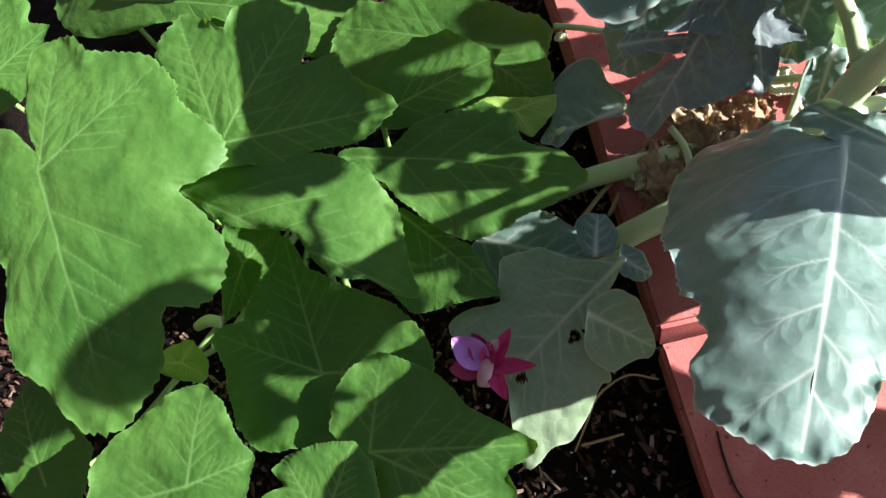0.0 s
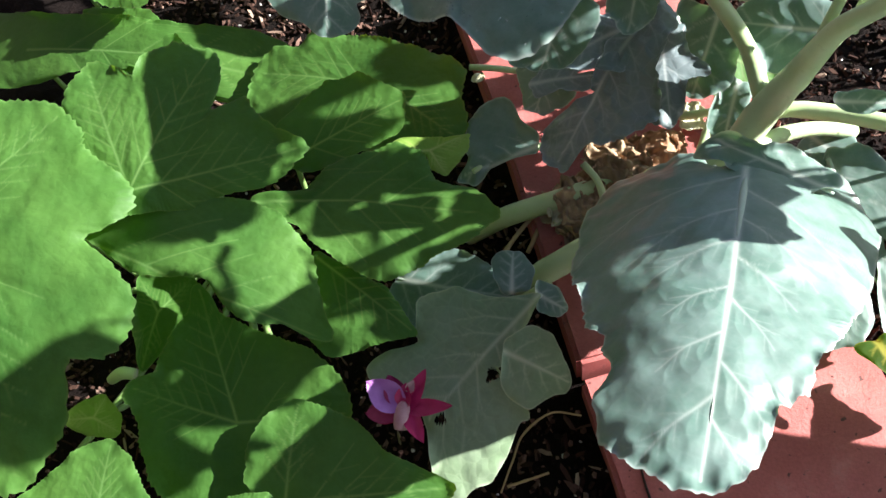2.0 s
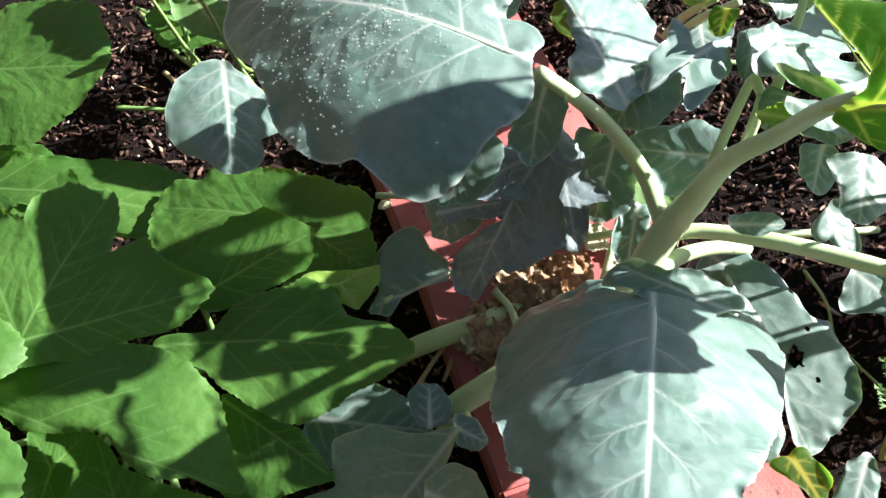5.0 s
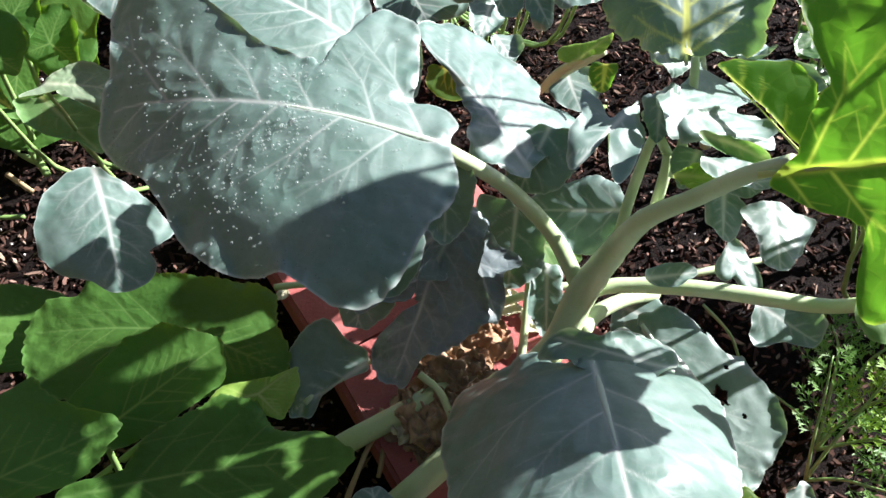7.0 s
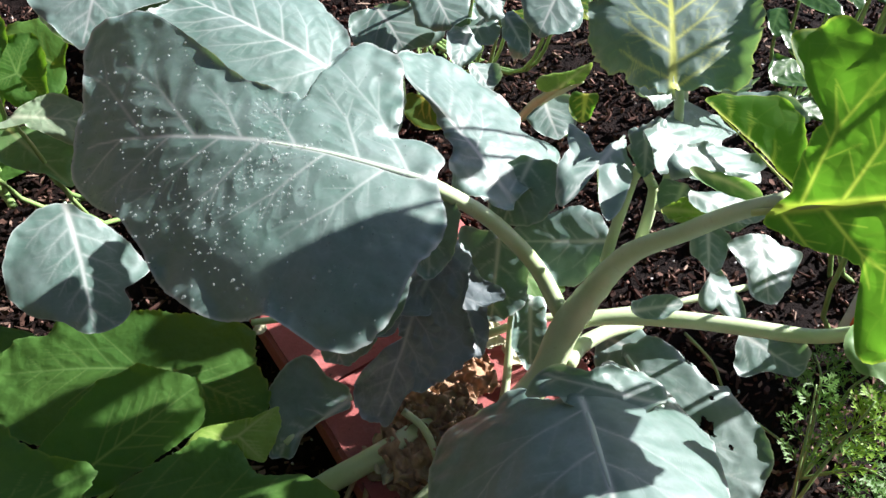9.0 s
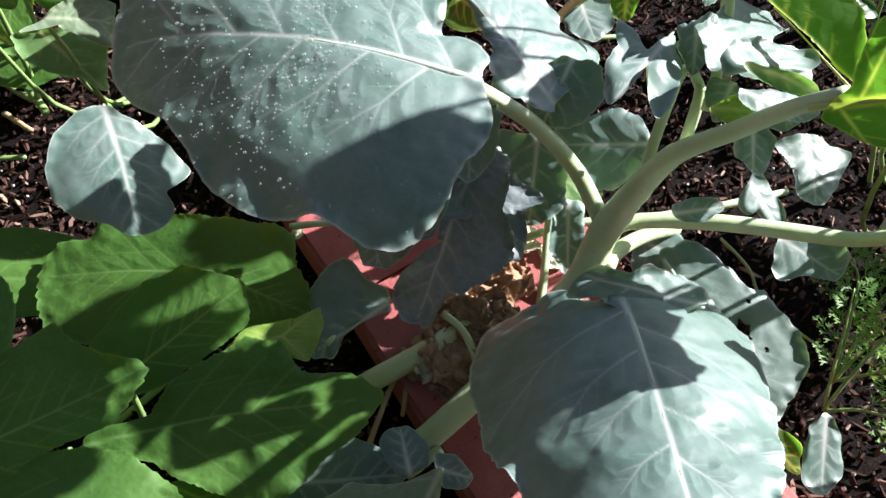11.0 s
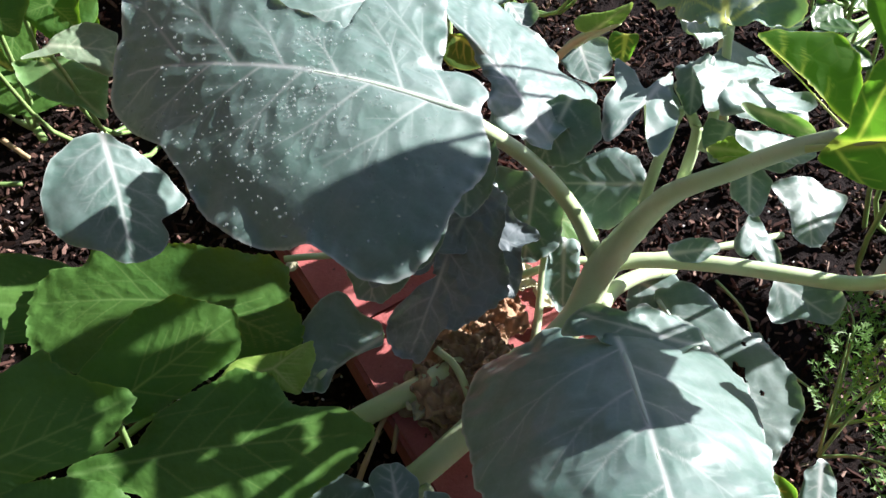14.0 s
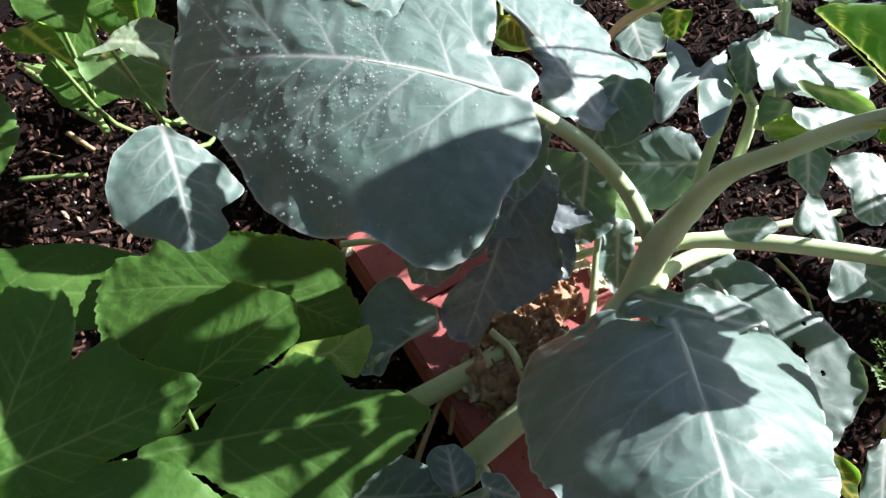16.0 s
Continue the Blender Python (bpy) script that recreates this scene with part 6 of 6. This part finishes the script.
def crumpled(at, size, mat, seed, label, squash=0.40):
    ob = thing("dry_leaf", at, label, "dead leaf", "dead leaves on the pavers")

    def place(s, u):
        x, y = (s - 0.5) * 2 * size, u * size * 0.7
        edge = 1 - 0.35 * noise.noise((x * 60, y * 60, seed))
        z = size * squash * (0.7 * noise.noise((x * 45, y * 45, seed + 3)) + 0.55 * noise.noise((x * 110, y * 110, seed + 8)) + 0.25 * noise.noise((x * 260, y * 260, seed + 6)) + 0.35)
        r = min(1.0, 1.15 / (0.4 + math.hypot(2 * s - 1, u)))
        return (x * edge * r, y * edge * r, max(0.001, z))
    sheet("blade", ob, 40, 34, place, mat)
    ob.rotation_euler = (0, 0, seed * 1.3)
    return ob


def stick(name, pts, mat, label, category="twig", sides=6):
    e = thing(name, pts[0][:3], label, category)
    stalk("shaft", e, pts, mat, 18, sides, lump=0.12)
    return e


crumpled((-0.024, 0.375, 0.037), 0.03, STRAW, 1, "crumpled straw-coloured dead leaf on a red paver")
crumpled((-0.039, 0.400, 0.032), 0.028, STRAW, 2, "curled tan dead leaf on a red paver")
crumpled((0.028, 0.399, 0.032), 0.024, PALE, 3, "bleached dead leaf scrap on a red paver")
crumpled((0.077, 0.544, 0.032), 0.026, PALE, 4, "pale bleached dead leaf beside a thin stalk")
crumpled((0.052, 0.505, 0.032), 0.03, RUST, 5, "brown shrivelled dead leaf on a red paver")
crumpled((0.030, 0.454, 0.032), 0.034, RUST, 6, "rust-brown crumpled dead leaf on a red paver")
crumpled((-0.002, 0.426, 0.032), 0.022, STRAW, 7, "curled tan dead leaf on a red paver")
crumpled((-0.046, 0.385, 0.037), 0.034, STRAW, 12, "large crumpled tan dead leaf on a red paver")
crumpled((-0.014, 0.372, 0.037), 0.03, STRAW, 13, "large crumpled tan dead leaf on a red paver")
crumpled((0.012, 0.424, 0.037), 0.026, RUST, 14, "brown shrivelled dead leaf on a red paver")
crumpled((-0.015, 0.439, 0.037), 0.026, RUST, 15, "brown shrivelled dead leaf on a red paver")
crumpled((0.029, 0.448, 0.037), 0.02, RUST, 16, "brown shrivelled dead leaf on a red paver")
crumpled((-0.017, 0.370, 0.040), 0.04, STRAW, 21, "large crumpled tan dead leaf on a red paver")
crumpled((-0.028, 0.382, 0.046), 0.034, PALE, 22, "bleached dead leaf scrap on a red paver")
crumpled((-0.004, 0.389, 0.050), 0.036, STRAW, 23, "curled tan dead leaf on a red paver")
crumpled((0.027, 0.390, 0.040), 0.036, PALE, 24, "bleached dead leaf scrap on a red paver")
crumpled((0.004, 0.436, 0.040), 0.04, STRAW, 25, "crumpled straw-coloured dead leaf on a red paver")
crumpled((0.035, 0.440, 0.040), 0.04, STRAW, 26, "large crumpled tan dead leaf on a red paver")
crumpled((0.008, 0.452, 0.042), 0.052, STRAW, 31, "wide crumpled tan dead leaf on a red paver", 0.5)
crumpled((0.034, 0.414, 0.042), 0.046, STRAW, 32, "wide crumpled tan dead leaf under the stems", 0.5)
crumpled((-0.018, 0.388, 0.050), 0.048, STRAW, 33, "heaped straw-coloured dead leaves beside a curved stalk", 0.6)
crumpled((0.045, 0.480, 0.040), 0.042, RUST, 34, "rust-brown crumpled dead leaf under the stems", 0.5)
crumpled((-0.072, 0.561, 0.030), 0.012, PALE, 8, "small pale dry scrap of leaf")
crumpled((0.107, 0.520, 0.030), 0.022, PALE, 9, "pale bleached dead leaf beside a thin stalk")
crumpled((-0.196, 0.563, 0.020), 0.012, PALE, 10, "small pale dry scrap of leaf")
crumpled((-0.101, 0.557, 0.050), 0.024, PALE, 11, "whitish shrivelled leaf scrap over red pavers")
stick("dry_stalk", [(-0.042, 0.417, 0.030, 0.0020), (-0.075, 0.377, 0.024, 0.0025), (-0.092, 0.333, 0.024, 0.0030), (-0.109, 0.294, 0.000, 0.0035)], DRY, "thin brown dry stalk lying over the paver")
stick("dry_stalk", [(-0.052, 0.417, 0.030, 0.0030), (-0.060, 0.384, 0.024, 0.0035), (-0.068, 0.333, 0.024, 0.0025)], DRY, "straw-coloured dry stalk lying on the paver")
stick("dry_stalk", [(0.031, 0.174, -0.010, 0.0012), (-0.002, 0.171, -0.020, 0.0012), (-0.026, 0.143, -0.030, 0.0014), (-0.030, 0.113, -0.035, 0.0012), (-0.033, 0.077, -0.035, 0.0010)], DRY, "thin pale dry root curving over dark soil")
stick("dry_stalk", [(-0.028, 0.085, -0.034, 0.0018), (0.011, 0.111, -0.033, 0.0014)], DRY, "short pale splinter on dark soil")
# thin dark strand along the curved line on the paver
stick("dry_stalk", [(0.101, 0.136, -0.002, 0.0010), (0.114, 0.111, -0.002, 0.0014), (0.135, 0.082, -0.002, 0.0014), (0.175, 0.056, -0.002, 0.0012)], DARK_LINE, "thin dark curved line on the red paver")
stick("dry_stalk", [(-0.039, 0.329, 0.020, 0.0020), (-0.029, 0.362, 0.020, 0.0020), (-0.015, 0.384, 0.020, 0.0015), (0.010, 0.413, 0.020, 0.0010)], DRY, "thin dry tendril lying over the paver")
stick("green_shoot", [(0.333, 0.582, -0.030, 0.0020), (0.354, 0.535, -0.020, 0.0020), (0.364, 0.501, -0.030, 0.0020)], STEM_GREEN, "thin green shoot in shaded soil")
stick("green_shoot", [(0.364, 0.490, -0.030, 0.0015), (0.394, 0.448, -0.020, 0.0015), (0.423, 0.420, -0.020, 0.0015)], STEM_GREEN, "thin yellow-green runner over dark soil")
stick("green_shoot", [(-0.663, 0.708, -0.020, 0.0035), (-0.621, 0.712, -0.020, 0.0035), (-0.570, 0.715, -0.020, 0.0035)], STEM_GREEN, "green runner stem lying on dark soil")
stick("dry_stalk", [(-0.665, 0.768, -0.030, 0.0015), (-0.620, 0.755, -0.030, 0.0010)], DRY, "pale straw on dark soil")
stick("green_shoot", [(-0.655, 0.886, -0.000, 0.0050), (-0.601, 0.840, -0.010, 0.0060), (-0.560, 0.790, -0.020, 0.0060)], STEM_GREEN, "thick green stem in deep shade")
stick("dry_stalk", [(-0.617, 0.790, -0.020, 0.0040), (-0.573, 0.759, -0.020, 0.0040)], DRY, "pale dry stalk on shaded soil")


# ---- feathery carrot tops ----
FERN = leaf_material("carrot_leaf", (0.07, 0.17, 0.03), (0.13, 0.27, 0.05), (0.2, 0.35, 0.1), (0.25, 0.55, 0.04), 0.5, 0.3, quilt=90, shine=0.35)
# yellower and paler than FERN
FERN_YELLOW = leaf_material("yellow_carrot_leaf", (0.16, 0.30, 0.03), (0.26, 0.42, 0.05), (0.3, 0.45, 0.1), (0.45, 0.75, 0.05), 0.5, 0.3, quilt=90, shine=0.4)


def frond(plant, pts, seed, mat, spread=0.045):
    """A stalk with pairs of finely cut leaflets along its outer two thirds."""
    r = random.Random(seed)
    st = stalk("frond_stalk", plant, pts, STEM_GREEN, 18, 6)
    c = spline(pts, 40)[:, :3]
    vs, fs = [], []

    def blade(p, d, l, w):
        s = d.cross(Vector((0, 0, 1)))
        s = s.normalized() * w if s.length > 1e-4 else Vector((w, 0, 0))
        k = len(vs)
        for q in (p, p + d * l * 0.5 + s, p + d * l, p + d * l * 0.5 - s):
            vs.append(tuple(q - plant.location))
        fs.append((k, k + 1, k + 2, k + 3))
    for i in range(14, 40, 6):
        t = (i - 12) / 28
        p = Vector(c[i])
        d = Vector(c[min(i + 1, 39)] - c[i - 1]).normalized()
        for sd in (-1, 1):
            side = Vector((-d.y, d.x, 0)).normalized() * sd
            ax = (side * 0.9 + d * 0.75 + Vector((0, 0, r.uniform(-0.2, 0.35)))).normalized()
            n = 4
            reach = spread * (1.15 - 0.75 * t) * r.uniform(0.7, 1.15)
            for j in range(1, n + 1):
                q = p + ax * (reach * j / n) + Vector((0, 0, -0.004 * (j / n) ** 2))
                blade(q - ax * reach / n, ax, reach / n * 1.3, 0.0006)
                for s2 in (-1, 1):
                    b = (ax + s2 * ax.cross(Vector((0, 0, 1))) * 0.9 + Vector((0, 0, r.uniform(-0.3, 0.3)))).normalized()
                    ln = 0.017 * (1.1 - 0.6 * j / n) * r.uniform(0.7, 1.2)
                    blade(q, b, ln, 0.0013)
                    for s3 in (-1, 1):
                        b2 = (b + s3 * b.cross(Vector((0, 0, 1))) * 0.8).normalized()
                        blade(q + b * ln * 0.45, b2, ln * 0.6, 0.0011)
    me = bpy.data.meshes.new("frond")
    me.from_pydata(vs, [], fs)
    me.materials.append(mat)
    ob = new("frond", me)
    ob.parent = plant
    return ob


carrot_plant = thing("carrot_plant", (0.411, 0.355, -0.040), "carrot plant with feathery bright green tops in dark soil", "vegetable plant")
frond(carrot_plant, [(0.411, 0.355, -0.040, 0.0022), (0.414, 0.386, 0.000, 0.0020), (0.426, 0.426, 0.030, 0.0016), (0.433, 0.460, 0.060, 0.0010)], 1, FERN)
frond(carrot_plant, [(0.411, 0.355, -0.040, 0.0024), (0.431, 0.379, 0.000, 0.0020), (0.467, 0.413, 0.030, 0.0016), (0.493, 0.439, 0.060, 0.0010)], 2, FERN_YELLOW)
frond(carrot_plant, [(0.411, 0.355, -0.040, 0.0024), (0.443, 0.348, -0.020, 0.0020), (0.473, 0.329, 0.000, 0.0016), (0.506, 0.309, 0.020, 0.0010)], 3, FERN)
frond(carrot_plant, [(0.432, 0.391, -0.040, 0.0022), (0.460, 0.415, 0.000, 0.0020), (0.483, 0.417, 0.040, 0.0016), (0.498, 0.425, 0.050, 0.0010)], 4, FERN_YELLOW)
frond(carrot_plant, [(0.432, 0.391, -0.040, 0.0022), (0.451, 0.450, 0.000, 0.0020), (0.457, 0.485, 0.030, 0.0016), (0.453, 0.510, 0.040, 0.0010)], 5, FERN)
frond(carrot_plant, [(0.432, 0.391, -0.040, 0.0022), (0.491, 0.471, 0.000, 0.0020), (0.510, 0.484, 0.030, 0.0016), (0.546, 0.501, 0.040, 0.0010)], 6, FERN)
frond(carrot_plant, [(0.432, 0.391, -0.040, 0.0022), (0.455, 0.386, -0.010, 0.0020), (0.478, 0.383, 0.010, 0.0016), (0.497, 0.366, 0.020, 0.0010)], 7, FERN)


# ---- plant label ----
CLEAR, _nt, _b = material("clear_plastic")
_b.inputs["Base Color"].default_value = (0.85, 0.82, 0.80, 1)
_b.inputs["Transmission Weight"].default_value = 0.6
_b.inputs["Roughness"].default_value = 0.15
ORANGE = plain("orange_print", (0.55, 0.07, 0.015), (0.75, 0.14, 0.03), 0.4, 30)
WOOD = plain("wooden_stake", (0.35, 0.26, 0.12), (0.5, 0.4, 0.2), 0.7, 40)
tag_at = Vector((0.545, 0.579, 0.000))
plant_tag = thing("plant_label", (tag_at.x, tag_at.y, -0.045), "clear plastic plant label with an orange print on a stake", "plant label")


def slab(name, size, at, turn, mat, parent, bevel=0.0012):
    bm = bmesh.new()
    bmesh.ops.create_cube(bm, size=1.0)
    for q in bm.verts:
        q.co = Vector((q.co.x * size[0], q.co.y * size[1], q.co.z * size[2]))
    bmesh.ops.bevel(bm, geom=list(bm.edges), offset=bevel, segments=2, affect="EDGES")
    ob = link(name, bm, mat, parent, smooth=False)
    ob.matrix_local = Matrix.Translation(at) @ Euler([radians(a) for a in turn]).to_matrix().to_4x4()
    return ob


slab("sleeve", (0.036, 0.003, 0.070), (0, 0, 0.050), (-50, 0, -35), CLEAR, plant_tag)
slab("print", (0.016, 0.0022, 0.026), (-0.002, -0.003, 0.054), (-50, 0, -35), ORANGE, plant_tag, 0.0008)
slab("stake", (0.007, 0.004, 0.13), (0.012, 0.012, 0.05), (-30, 12, -35), WOOD, plant_tag)

# ---- water drops on the big leaf ----
DEW, _nt2, _b2 = material("water")
_b2.inputs["Base Color"].default_value = (0.7, 0.8, 0.75, 1)
_b2.inputs["Alpha"].default_value = 0.14
_b2.inputs["Specular IOR Level"].default_value = 1.0
_b2.inputs["Roughness"].default_value = 0.12
_b2.inputs["IOR"].default_value = 1.33


def dew(blade, count, seed):
    """Small water drops standing on a leaf blade."""
    r = random.Random(seed)
    me = blade.data
    bm = bmesh.new()
    polys = [p for p in me.polygons]
    mid = Vector([sum(p.center[i] for p in polys) / len(polys) for i in range(3)])
    done = 0
    while done < count:
        p = r.choice(polys)
        d = p.center - mid
        if r.random() > 0.25 + 0.75 * max(0, min(1, 0.5 - 4 * d.x - 2 * d.y)):
            continue
        n = p.normal if p.normal.z > 0 else -p.normal
        rad = r.choice((0.0006, 0.0007, 0.0009, 0.0010, 0.0014))
        g = bmesh.ops.create_icosphere(bm, subdivisions=2 if rad > 0.0012 else 1, radius=rad)
        off = p.center + n * (rad * 0.5) + Vector((r.uniform(-1, 1), r.uniform(-1, 1), 0)) * 0.001
        for q in g["verts"]:
            q.co += off
        done += 1
    return tagged(link("dew", bm, DEW, blade, "clear dew drops"), kind="stuff")


dew(big_leaf, 900, 3)
